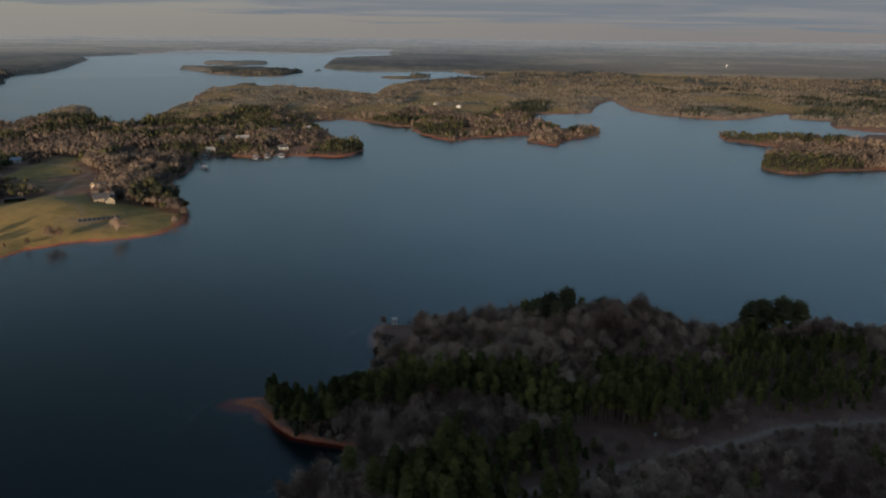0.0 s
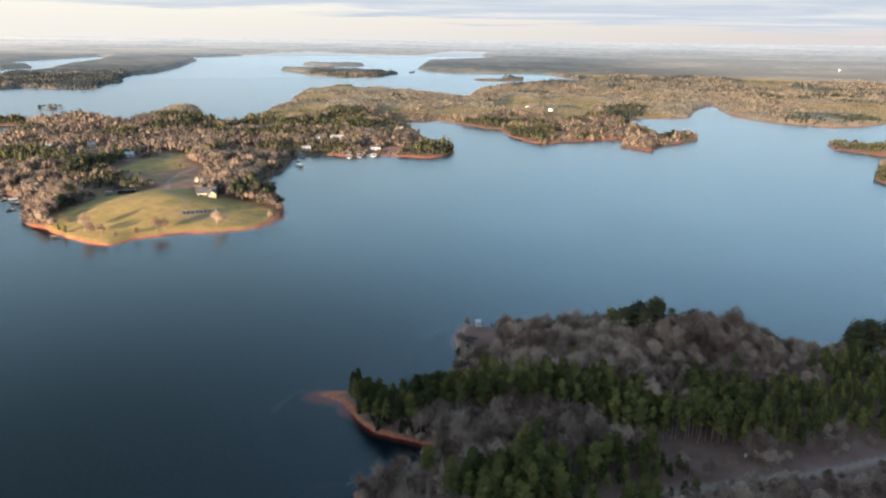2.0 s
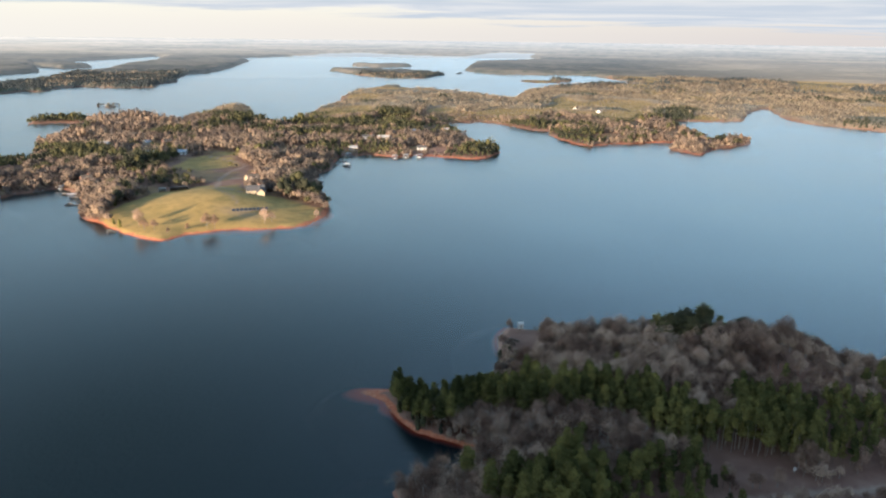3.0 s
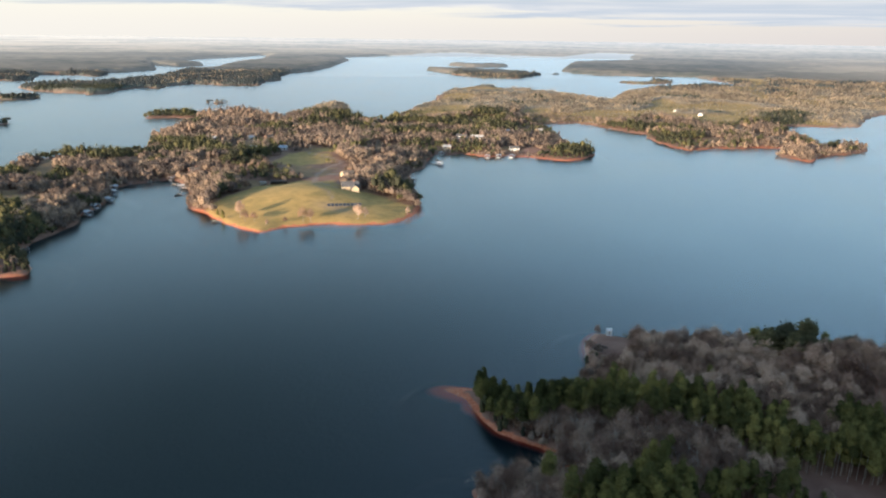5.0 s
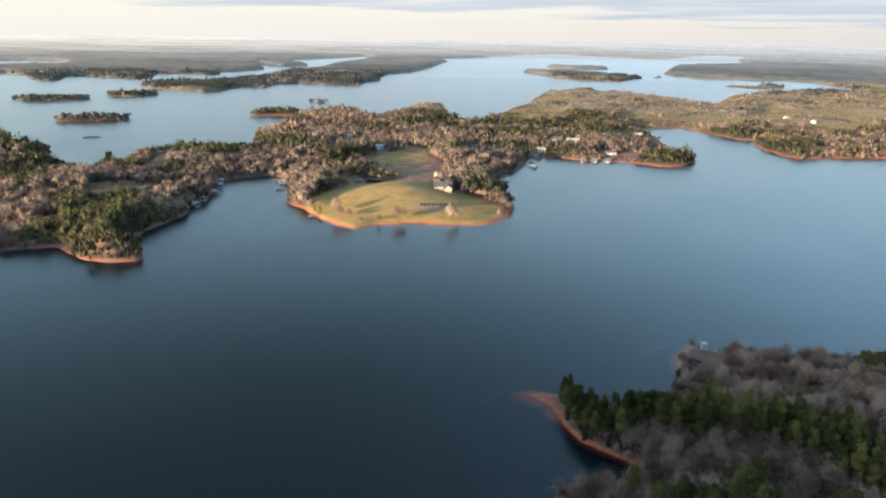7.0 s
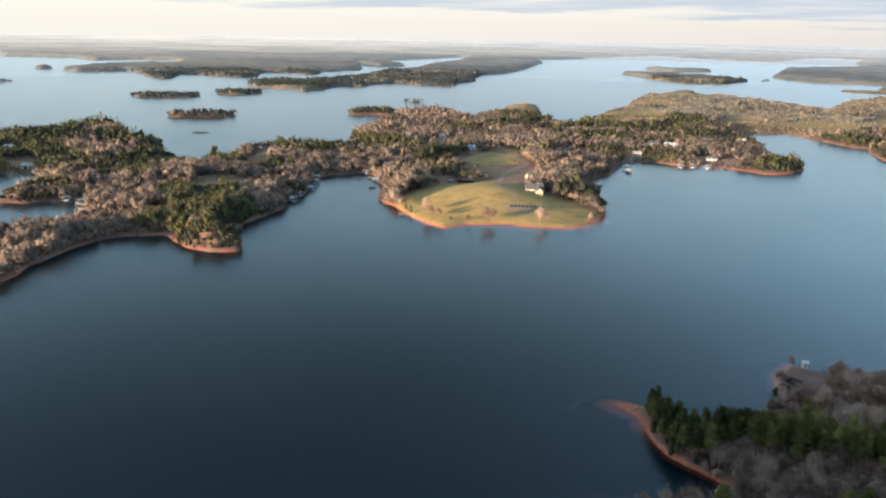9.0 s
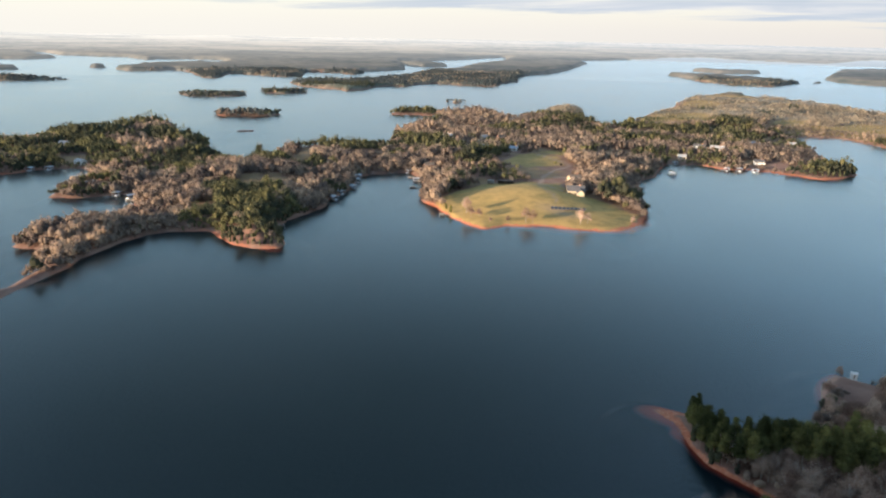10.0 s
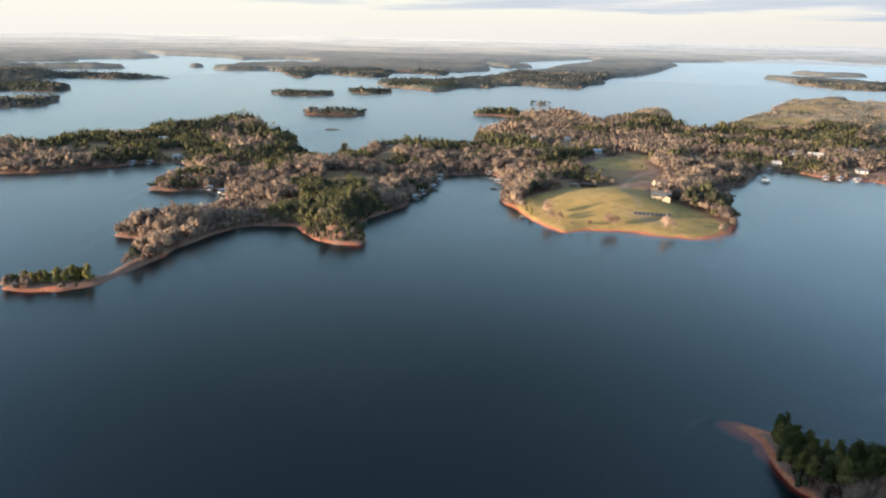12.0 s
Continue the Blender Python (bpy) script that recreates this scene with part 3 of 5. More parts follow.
def open_land(x, y):
    """Broad fields and young plantations far to the north and east, 0 to 1."""
    n = value_noise(x, y * 0.55, 150, 41) + 0.6 * value_noise(x, y * 0.55, 46, 42)
    return smooth(n, 0.09, 0.17) * smooth(np.hypot(x, y), 950, 1150) * smooth(x + 0.35 * y, -350, 50)


def build_ground():
    fine = np.radians(np.arange(-38, 82, 0.24))
    az = np.concatenate([fine, np.radians(np.arange(82, 322, 4.0))])
    radii = [0.5, 15, 40, 70]
    while radii[-1] < RIM:
        radii.append(radii[-1] * 1.0115)
    radii[-1] = RIM
    dips = np.linspace(math.degrees(math.atan(120 / RIM)), 0.3, 40)[1:]
    true_r = np.concatenate([radii, 120 / np.tan(np.radians(dips))])
    draw_r = np.concatenate([radii, RIM + 550 * (dips[0] + 0.03 - dips) / (dips[0] + 0.03 - 0.3)])
    na, nr = len(az), len(true_r)
    tr, ta = np.meshgrid(true_r, az, indexing="ij")
    dr = np.meshgrid(draw_r, az, indexing="ij")[0]
    x, y = (-np.sin(ta) * tr).ravel(), (np.cos(ta) * tr).ravel()
    d = shore_distance(x, y)
    z = land_height(x, y, d)
    far = smooth(tr.ravel(), 2320, 2420)
    behind = smooth(-y, 10, 60) * smooth(tr.ravel(), 30, 60)
    wood = np.maximum(far, behind) * smooth(d, 0, 8)
    crowns = 10 + 4 * value_noise(x, y, 30, 11) + 4 * value_noise(x, y, 120, 12)
    beyond = tr.ravel() > RIM
    crowns = np.where(beyond, 2 * np.clip(RIM / tr.ravel(), 0.1, 1), crowns)
    z = z + wood * crowns
    # the roof of the woods across the lake, broken by the fields
    far_roof = smooth(tr.ravel(), 1130, 1230) * smooth(d, 0, 3) * (1 - wood) * (1 - open_land(x, y))
    for outline in (FIELD, BACK_FIELD):
        far_roof = far_roof * (1 - smooth(polygon_distance(x, y, outline, 60.0), -6, 2))
    z = z + far_roof * (3.0 + 3 * value_noise(x, y, 45, 11) + 3 * value_noise(x, y, 140, 12))
    # each far point slides along its sight line towards the camera
    bowl = 120 - dr.ravel() * (120 / tr.ravel())
    z = np.where(beyond, bowl + np.maximum(z, -0.4) * np.clip(dr.ravel() / tr.ravel(), 0.2, 1), z)
    px, py = (-np.sin(ta) * dr).ravel(), (np.cos(ta) * dr).ravel()
    co = np.column_stack([px, py, z])
    i, j = np.meshgrid(np.arange(nr - 1), np.arange(na), indexing="ij")
    k = (j + 1) % na
    quads = np.stack([i * na + j, i * na + k, (i + 1) * na + k, (i + 1) * na + j], -1).reshape(-1, 4)[:, ::-1]
    grass = np.zeros(len(x))
    for outline in (MEADOW, FIELD, BACK_FIELD):
        grass = np.maximum(grass, smooth(polygon_distance(x, y, outline, 60.0) + 3 * value_noise(x, y, 11, 15), -2, 3))
    grass = np.maximum(grass, open_land(x, y) * smooth(d, 5, 15))
    grass = np.maximum(grass, 0.4 * glades(x, y) * smooth(d, 8, 20) * (np.hypot(x, y) > 330))
    track = np.minimum(line_distance(x, y, DRIVE), line_distance(x, y, DRIVE_SPUR))
    gravel = np.maximum(1 - smooth(track, 1.1, 2.0), 1 - smooth(line_distance(x, y, NEAR_ROAD), 0.8, 1.7))
    gravel = np.maximum(gravel, 0.7 * (1 - smooth(line_distance(x, y, MEADOW_TRACK), 0.6, 1.5)))
    gravel = np.maximum(gravel, 0.55 * np.exp(-((x + 222) / 15) ** 2 - ((y - 428) / 7) ** 2))
    sand = np.maximum(smooth(-line_distance(x, y, SANDS), -4.5, -2), 0.5 * smooth(-line_distance(x, y, POINT_SAND), -4.0, -2))
    cover = np.column_stack([grass, gravel, np.maximum(wood, far_roof), sand])
    split = int(np.searchsorted(true_r, 2350.0))
    # strength of the painted haze glow, growing with distance
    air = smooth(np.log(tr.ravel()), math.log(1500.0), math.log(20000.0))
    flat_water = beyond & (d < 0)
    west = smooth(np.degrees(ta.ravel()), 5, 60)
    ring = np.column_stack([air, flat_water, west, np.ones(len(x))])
    near_quads, far_quads = quads[:(split * na)], quads[(split * na):]
    bank = shelf_at(x, y)
    for outline in (MEADOW,):
        bank = np.maximum(bank, smooth(polygon_distance(x, y, outline, 60.0), -14, -6))
    bank = np.maximum(bank, smooth(-line_distance(x, y, CLAY_BANK), -8, -5))
    bank = np.where(np.hypot(x, y) > 1150, -1.0, bank)
    sheet("ground", co, near_quads, "cover", cover, GROUND, "wooded lake country with red clay banks", "ground", bank)
    sheet("backdrop", co, far_quads, "far", ring, HAZED_FAR_COUNTRY, "far woods and fields under the horizon with painted haze glow", "distance")


def sheet(name, co, quads, layer, values, mat, label, category, bank=None):
    used, flat = np.unique(quads, return_inverse=True)
    co, values, quads = co[used], values[used], flat.reshape(-1, 4)
    me = bpy.data.meshes.new(name)
    me.vertices.add(len(co))
    me.vertices.foreach_set("co", co.ravel())
    me.loops.add(quads.size)
    me.loops.foreach_set("vertex_index", quads.ravel().astype(np.int32))
    me.polygons.add(len(quads))
    me.polygons.foreach_set("loop_start", np.arange(0, quads.size, 4, dtype=np.int32))
    me.polygons.foreach_set("use_smooth", np.ones(len(quads), bool))
    me.update()
    me.validate()
    attr = me.attributes.new(layer, "FLOAT_COLOR", "POINT")
    attr.data.foreach_set("color", values.astype(np.float32).ravel())
    if bank is not None:
        me.attributes.new("bank", "FLOAT", "POINT").data.foreach_set("value", bank[used].astype(np.float32))
    me.materials.append(mat)
    return tagged(new(name, me), label, category, kind="structure")


CLAY_BANK = [(-68, 214), (-60, 208), (-50, 196), (-39, 190), (-26, 190), (-21, 184)]
POINT_SAND = [(-22, 284), (-27, 280), (-28, 270), (-26, 258)]
SANDS = [(-372, 150), (-362, 138), (-353, 124), (-350, 116)]
build_ground()


def build_water():
    bm = bmesh.new()
    bmesh.ops.create_circle(bm, cap_ends=True, radius=4520, segments=96)
    me = bpy.data.meshes.new("water")
    bm.to_mesh(me)
    bm.free()
    me.materials.append(WATER)
    return tagged(new("water", me), "calm blue lake water with soft ripples", "lake", kind="structure")


water = build_water()

# ---- trees ----
rng = np.random.default_rng(7)


def mesh_from(name, co, tris, mats, index=None, tint=None):
    me = bpy.data.meshes.new(name)
    me.vertices.add(len(co))
    me.vertices.foreach_set("co", np.asarray(co, np.float32).ravel())
    me.loops.add(tris.size)
    me.loops.foreach_set("vertex_index", tris.ravel().astype(np.int32))
    me.polygons.add(len(tris))
    me.polygons.foreach_set("loop_start", np.arange(0, tris.size, 3, dtype=np.int32))
    if index is not None:
        me.polygons.foreach_set("material_index", index.astype(np.int32))
    me.polygons.foreach_set("use_smooth", np.ones(len(tris), bool))
    me.update()
    if tint is not None:
        me.attributes.new("tint", "FLOAT", "POINT").data.foreach_set("value", tint.astype(np.float32))
    for m in mats:
        me.materials.append(m)
    return me


def shards(centres, size, slim=1.0, up=0.0):
    """One small triangle at each centre, turned at random; slim < 1 makes slivers, up leans them upright."""
    n = len(centres)
    a = rng.normal(size=(n, 3))
    a[:, 2] += up * np.sign(a[:, 2] + 1e-9)
    a /= np.linalg.norm(a, axis=1)[:, None]
    b = np.cross(a, rng.normal(size=(n, 3)))
    b /= np.linalg.norm(b, axis=1)[:, None]
    s = (size * rng.uniform(0.6, 1.3, n))[:, None]
    p = np.stack([centres - a * s * 0.5 - b * s * slim * 0.5, centres - a * s * 0.5 + b * s * slim * 0.5, centres + a * s * 0.6], 1)
    return p.reshape(-1, 3), np.arange(3 * n).reshape(-1, 3)


def stick(a, b, ra, rb):
    """A tapered three-sided limb from a to b."""
    a, b = np.array(a, float), np.array(b, float)
    w = (b - a) / (np.linalg.norm(b - a) + 1e-9)
    u = np.cross(w, (0.3, 0.9, 0.1))
    u /= np.linalg.norm(u)
    v = np.cross(w, u)
    ring = [np.cos(t) * u + np.sin(t) * v for t in (0, 2.094, 4.189)]
    co = np.array([a + ra * r for r in ring] + [b + rb * r for r in ring])
    tris = np.array([(i, (i + 1) % 3, 3 + (i + 1) % 3) for i in range(3)] + [(i, 3 + (i + 1) % 3, 3 + i) for i in range(3)])
    return co, tris


def join(pieces):
    co, tris, n = [], [], 0
    for c, t in pieces:
        co.append(c)
        tris.append(t + n)
        n += len(c)
    return np.concatenate(co), np.concatenate(tris)


def lump(centre, wide, tall, segments=6, rings=3):
    """A small uneven dome of foliage: wide, tall, open below."""
    co, tris = [], []
    for k in range(rings):
        a = radians(-35 + 110 * k / rings)
        for q in range(segments):
            t = 6.283 * (q + 0.5 * k + rng.uniform(-0.2, 0.2)) / segments
            g = rng.uniform(0.78, 1.18)
            co.append((math.cos(t) * math.cos(a) * wide * 0.5 * g, math.sin(t) * math.cos(a) * wide * 0.5 * g, math.sin(a) * tall * 0.5 * g))
    co.append((rng.normal(0, 0.05) * wide, rng.normal(0, 0.05) * wide, tall * rng.uniform(0.46, 0.6)))
    for k in range(rings - 1):
        for q in range(segments):
            a, b = k * segments + q, k * segments + (q + 1) % segments
            tris += [(a, b, b + segments), (a, b + segments, a + segments)]
    top = len(co) - 1
    tris += [((rings - 1) * segments + q, (rings - 1) * segments + (q + 1) % segments, top) for q in range(segments)]
    return np.array(co) + np.array(centre), np.array(tris)


def pine_shape(height, width, tufts, size, limbs=0, lumps=0, low=0.42, slim=0.5, girth=0.2):
    """Trunk and crown of a tall pine: bare below, tufted limbs above."""
    lean = rng.normal(0, 0.02, 2)
    trunk = [stick((0, 0, -0.6), (lean[0] * height * 0.5, lean[1] * height * 0.5, height * 0.5), girth, girth * 0.7)]
    if limbs:
        trunk.append(stick((lean[0] * height * 0.5, lean[1] * height * 0.5, height * 0.5), (lean[0] * height, lean[1] * height, height * 0.97), girth * 0.7, 0.04))
    bottom = low + rng.uniform(-0.06, 0.08)
    lobes, count = [], max(lumps, 13 if limbs else 8)
    for k in range(count):
        f = bottom + (0.95 - bottom) * (k + rng.uniform(0, 1)) / count
        g = (f - bottom) / (1 - bottom)
        reach = width * 0.5 * (1.0 - 0.85 * g ** 1.3) * rng.uniform(0.5, 1.0)
        t = 2.4 * k + rng.uniform(-0.6, 0.6)
        lobes.append((math.cos(t) * reach * 0.75, math.sin(t) * reach * 0.75, f * height))
        if k < limbs:
            trunk.append(stick((lean[0] * f * height, lean[1] * f * height, f * height - 0.8), lobes[-1], 0.06, 0.02))
    lobes.append((0, 0, height * 0.95))
    crown = []
    for k in range(lumps):
        g = (k + 0.5) / lumps
        x, y, z = lobes[int(g * count)]
        crown.append(lump((x * 0.6, y * 0.6, height * (bottom + (0.93 - bottom) * g)), width * rng.uniform(0.62, 0.95) * (1.0 - 0.5 * g ** 2.2),
                          height * (1.0 - bottom) * 1.5 / lumps, 6 if limbs else 5, 2))
    lobes = np.array(lobes)
    pick = rng.integers(0, len(lobes), tufts)
    taper = (1.15 - 0.6 * pick / len(lobes))[:, None]
    spread = rng.normal(size=(tufts, 3)) * np.array([0.145 * width, 0.145 * width, 0.085 * width]) * taper
    crown.append(shards(lobes[pick] + spread, size, slim))
    return join(trunk), join(crown)


def hardwood_shape(height, width, twigs, size, slim, levels=2, lumps=0):
    """Trunk with forking limbs and a haze of bare twigs; from afar the haze thickens into soft lumps."""
    sticks, ends = [], []

    def grow(p, d, length, r, level):
        q = p + d * length
        sticks.append(stick(p, q, r, r * 0.6))
        ends.append((p + d * length * 0.6, q, level))
        if level == 0:
            return
        for _ in range(4 if level > 1 else 3):
            e = d + rng.normal(0, 0.5, 3) + np.array([0, 0, 0.15])
            e /= np.linalg.norm(e)
            grow(p + d * length * rng.uniform(0.55, 1.0), e, length * rng.uniform(0.6, 0.85), r * 0.5, level - 1)

    stem = height * 0.38
    grow(np.array((0, 0, -0.5)), np.array((rng.normal(0, 0.04), rng.normal(0, 0.04), 1.0)), stem, 0.19, levels)
    tips = np.array([e[1] for e in ends if e[2] <= 1] or [ends[0][1]])
    crown = []
    for k in range(lumps):
        t = 6.283 * k / max(1, lumps - 1) + rng.uniform(-0.5, 0.5)
        off = width * rng.uniform(0.2, 0.3) if k < lumps - 1 else 0.0
        up = rng.uniform(0.42, 0.6) if k < lumps - 1 else 0.68
        crown.append(lump((math.cos(t) * off, math.sin(t) * off, height * up), width * rng.uniform(0.48, 0.68), height * rng.uniform(0.36, 0.48), 5, 2))
    # twigs fill a rounded, uneven crown, thickest near its skin
    u = rng.normal(size=(twigs, 3))
    u[:, 2] = np.abs(u[:, 2]) * np.where(rng.uniform(size=twigs) < 0.8, 1, -0.5)
    u /= np.linalg.norm(u, axis=1)[:, None]
    rad = rng.uniform(0.35, 1.0, twigs) ** 0.45
    swell = 1 + 0.22 * np.sin(3 * np.arctan2(u[:, 1], u[:, 0]) + rng.uniform(0, 6)) * np.sin(3 * u[:, 2] + rng.uniform(0, 6))
    c = u * (rad * swell)[:, None] * np.array([width * 0.48, width * 0.48, height * 0.46]) + np.array([0, 0, height * 0.54])
    n_tip = twigs // 3
    c[:n_tip] = tips[rng.integers(0, len(tips), n_tip)] + rng.normal(0, 0.08 * width, (n_tip, 3))
    crown.append(shards(c, size, slim, 0.5))
    return join(sticks), join(crown)


def puff_shape(height, width, lumps, sprays, size, low=0.3, trunk=True, rings=2):
    """A tree seen from afar: a core of a few uneven domes in a loose round crown of sprays."""
    stem = [stick((0, 0, -0.6), (0, 0, height * 0.5), 0.2, 0.12)] if trunk else [(np.zeros((0, 3)), np.zeros((0, 3), int))]
    crown, tall = [], height * (1 - low) * 1.2
    middle = height * (low + 1) / 2 - 0.1 * tall
    core = 0.8 if sprays > 7 else 1.0
    for k in range(lumps):
        t, off = 6.283 * (k + rng.uniform(-0.3, 0.3)) / lumps, width * rng.uniform(0.18, 0.27) if lumps > 1 else 0.0
        share = core * (rng.uniform(0.62, 0.8) if lumps > 1 else 1.0)
        up = rng.uniform(-0.12, 0.2) * tall if lumps > 1 else 0.0
        crown.append(lump((math.cos(t) * off, math.sin(t) * off, middle + up), width * share, tall * share, 5 if rings > 1 else 6, rings))
    if sprays:
        u = rng.normal(size=(sprays, 3))
        u[:, 2] = np.abs(u[:, 2]) - 0.35
        u /= np.linalg.norm(u, axis=1)[:, None]
        swell = 1 + 0.2 * np.sin(3 * np.arctan2(u[:, 1], u[:, 0]) + rng.uniform(0, 6)) + rng.normal(0, 0.10, sprays)
        crown.append(shards(u * swell[:, None] * np.array([width * 0.47, width * 0.47, tall * 0.52]) + np.array([0, 0, middle]), size, 0.5, 0.4))
    return join(stem), join(crown)


def scatter(x0, x1, y0, y1, step):
    gx, gy = np.meshgrid(np.arange(x0, x1, step), np.arange(y0, y1, step * 0.9))
    gx = gx + (np.arange(gx.shape[0]) % 2)[:, None] * step * 0.5
    x = (gx + rng.uniform(-0.38, 0.38, gx.shape) * step).ravel()
    y = (gy + rng.uniform(-0.38, 0.38, gy.shape) * step).ravel()
    az = np.degrees(np.arctan2(-x, y))
    keep = (az > -38) & (az < 82)
    return x[keep], y[keep]


def wooded(x, y, margin):
    """Where trees stand: inside the shore, off the grass, the tracks and the clearings."""
    d = shore_distance(x, y)
    ok = d > margin
    for outline in (MEADOW, FIELD, BACK_FIELD):
        ok &= polygon_distance(x, y, outline, 60.0) < -1.0
    for track, gap in ((NEAR_ROAD, 3.6), (DRIVE, 5.0), (DRIVE_SPUR, 5.0)):
        ok &= line_distance(x, y, track) > gap
    for cx, cy, rx, ry in CLEARINGS:
        ok &= ((x - cx) / rx) ** 2 + ((y - cy) / ry) ** 2 > 1
    for hx, hy, _, length in HOUSE_SPOTS:
        r = math.hypot(hx, hy)
        if r < 1150:
            ok &= (x - hx * (1 - 8 / r)) ** 2 + (y - hy * (1 - 8 / r)) ** 2 > (length * 0.5 + 6.5) ** 2
    return ok, d


# where houses stand in the woods: place, turn, length
HOUSE_SPOTS = [(-501, 670, 10, 12), (-465, 693, 70, 11), (-422, 630, 20, 10), (-402, 509, 60, 11), (-246, 796, 5, 16), (-228, 800, 8, 18), (-241, 725, 30, 10),
               (-207, 874, 0, 12), (-310, 673, 45, 10), (-14, 1244, 70, 11), (24, 1205, 75, 10), (-175, 907, 20, 12), (-394, 644, 15, 10), (-450, 706, 65, 11),
               (-171, 748, 25, 12), (-648, 308, 10, 11), (-753, 344, 25, 12), (500, 1212, 20, 14), (192, 1774, 15, 16), (75, 1706, 50, 14)]
CLEARINGS = [(-307, 482, 14, 12), (-740, 565, 16, 16), (-67, 212, 9, 9), (-257, 517, 15, 18), (50, 185, 15, 7), (-270, 512, 16, 26), (-18, 267, 8, 24), (6, 258, 5, 5), (-352, 118, 12, 34),
             (-318, 560, 26, 16), (-299, 555, 18, 38), (-272, 522, 24, 26), (-345, 600, 34, 44), (-150, 745, 20, 14)]
TALL = [(-770, 420, 110, 90), (-425, 918, 40, 25), (-640, 905, 70, 25), (-840, 480, 60, 40), (-60, 770, 40, 30), (-415, 195, 40, 36), (-205, 490, 24, 24)]
NEAR_STANDS = [(-50, 204, 24, 13), (-18, 212, 32, 9), (12, 212, 26, 9), (10, 158, 22, 10), (30, 168, 14, 8), (46, 196, 20, 7), (68, 200, 18, 9), (84,
    216, 26, 12), (115, 215, 30, 16), (125, 240, 24, 12), (44, 275, 15, 8), (128, 266, 12, 6), (-25, 249, 3, 4)]
WEST_STANDS = [(-678, 431, 42, 30), (-588, 392, 42, 30), (-560, 348, 42, 30), (-420, 320, 36, 34), (-690, 470, 50, 40), (-760, 880, 60, 25), (-570, 555, 60, 34), (-535, 628, 40, 16), (-441, 859, 40, 14), (-363,
    885, 36, 14), (-850, 390, 60, 50), (-385, 300, 32, 42), (-345, 250, 28, 20), (-335, 266, 26, 22), (-430, 600, 60, 25), (-560, 520, 90, 28), (-700,
    330, 90, 40), (-560, 640, 50, 20)]
# the stand at (500, 1140) imitates an unlit stretch of shore with dark pines
NORTH_STANDS = [(-112, 734, 30, 24), (-328, 262, 26, 24), (500, 1140, 140, 45), (375, 859, 45, 30), (339, 664, 45, 40), (-150, 1005, 120, 18), (3,
    919, 36, 14), (-120, 745, 22, 20), (-318, 252, 12, 10), (-95, 765, 30, 35), (-15, 880, 40, 30), (-300, 930, 130, 30), (-200, 600, 14, 60), (360,
    860, 30, 20)]


def is_pine(x, y):
    share = 0.22 + 1.15 * value_noise(x, y, 55, 21) + 0.5 * value_noise(x, y, 18, 22)
    # extra pines in the west, partly to imitate its cloud-shaded darkness
    share = share + 0.10 * smooth(-x, 640, 800) * smooth(1150 - np.hypot(x, y), -50, 50)
    share = share + (0.55 * smooth(-x + 0.15 * y, 600, 900) - 0.12) * smooth(np.hypot(x, y), 1100, 1250)
    share = share + 0.20 * smooth(-x - 0.2 * y, 400, 560) * smooth(1150 - np.hypot(x, y), -50, 50)
    share = share + 1.0 * value_noise(x, y * 0.5, 150, 24) * smooth(np.hypot(x, y), 800, 1150)
    near = (np.hypot(x, y) < 340) & (x > -150)
    share = np.where(near, 0.22 + 0.6 * value_noise(x, y, 14, 23) - 0.15 * smooth(y, 235, 260), share)
    best = np.zeros(x.shape)
    for cx, cy, rx, ry in NEAR_STANDS + WEST_STANDS + NORTH_STANDS:
        best = np.maximum(best, np.exp(-((((x - cx) / rx) ** 2 + ((y - cy) / ry) ** 2) ** 2) * 0.7))
    share = share - 0.7 * np.exp(-((x + 415) / 45) ** 2 - ((y - 195) / 40) ** 2)
    return share + 0.9 * best + rng.normal(0, 0.10, len(x)) > 0.52


def planted(shapes, x, y, z, size):
    """All the given trees in one set of arrays, each a turned and scaled copy of one of the shapes."""
    co, tris, mat, tint, n = [], [], [], [], 0
    kind = rng.integers(0, len(shapes), len(x))
    for k, (trunk, crown) in enumerate(shapes):
        at = np.where(kind == k)[0]
        if not len(at):
            continue
        c, f = join([trunk, crown])
        m = np.concatenate([np.zeros(len(trunk[1])), np.ones(len(crown[1]))])
        turn = rng.uniform(0, 6.283, len(at))
        cs, sn, s = np.cos(turn)[:, None], np.sin(turn)[:, None], size[at][:, None]
        w = np.stack([(c[None, :, 0] * cs - c[None, :, 1] * sn) * s + x[at][:, None],
                      (c[None, :, 0] * sn + c[None, :, 1] * cs) * s + y[at][:, None],
                      c[None, :, 2] * s * rng.uniform(0.9, 1.1, len(at))[:, None] + z[at][:, None]], -1)
        co.append(w.reshape(-1, 3))
        tris.append((f[None] + (np.arange(len(at)) * len(c))[:, None, None]).reshape(-1, 3) + n)
        mat.append(np.tile(m, len(at)))
        tint.append(np.repeat(rng.uniform(0, 1, len(at)), len(c)))
        n += len(at) * len(c)
    return np.concatenate(co), np.concatenate(tris), np.concatenate(mat), np.concatenate(tint)


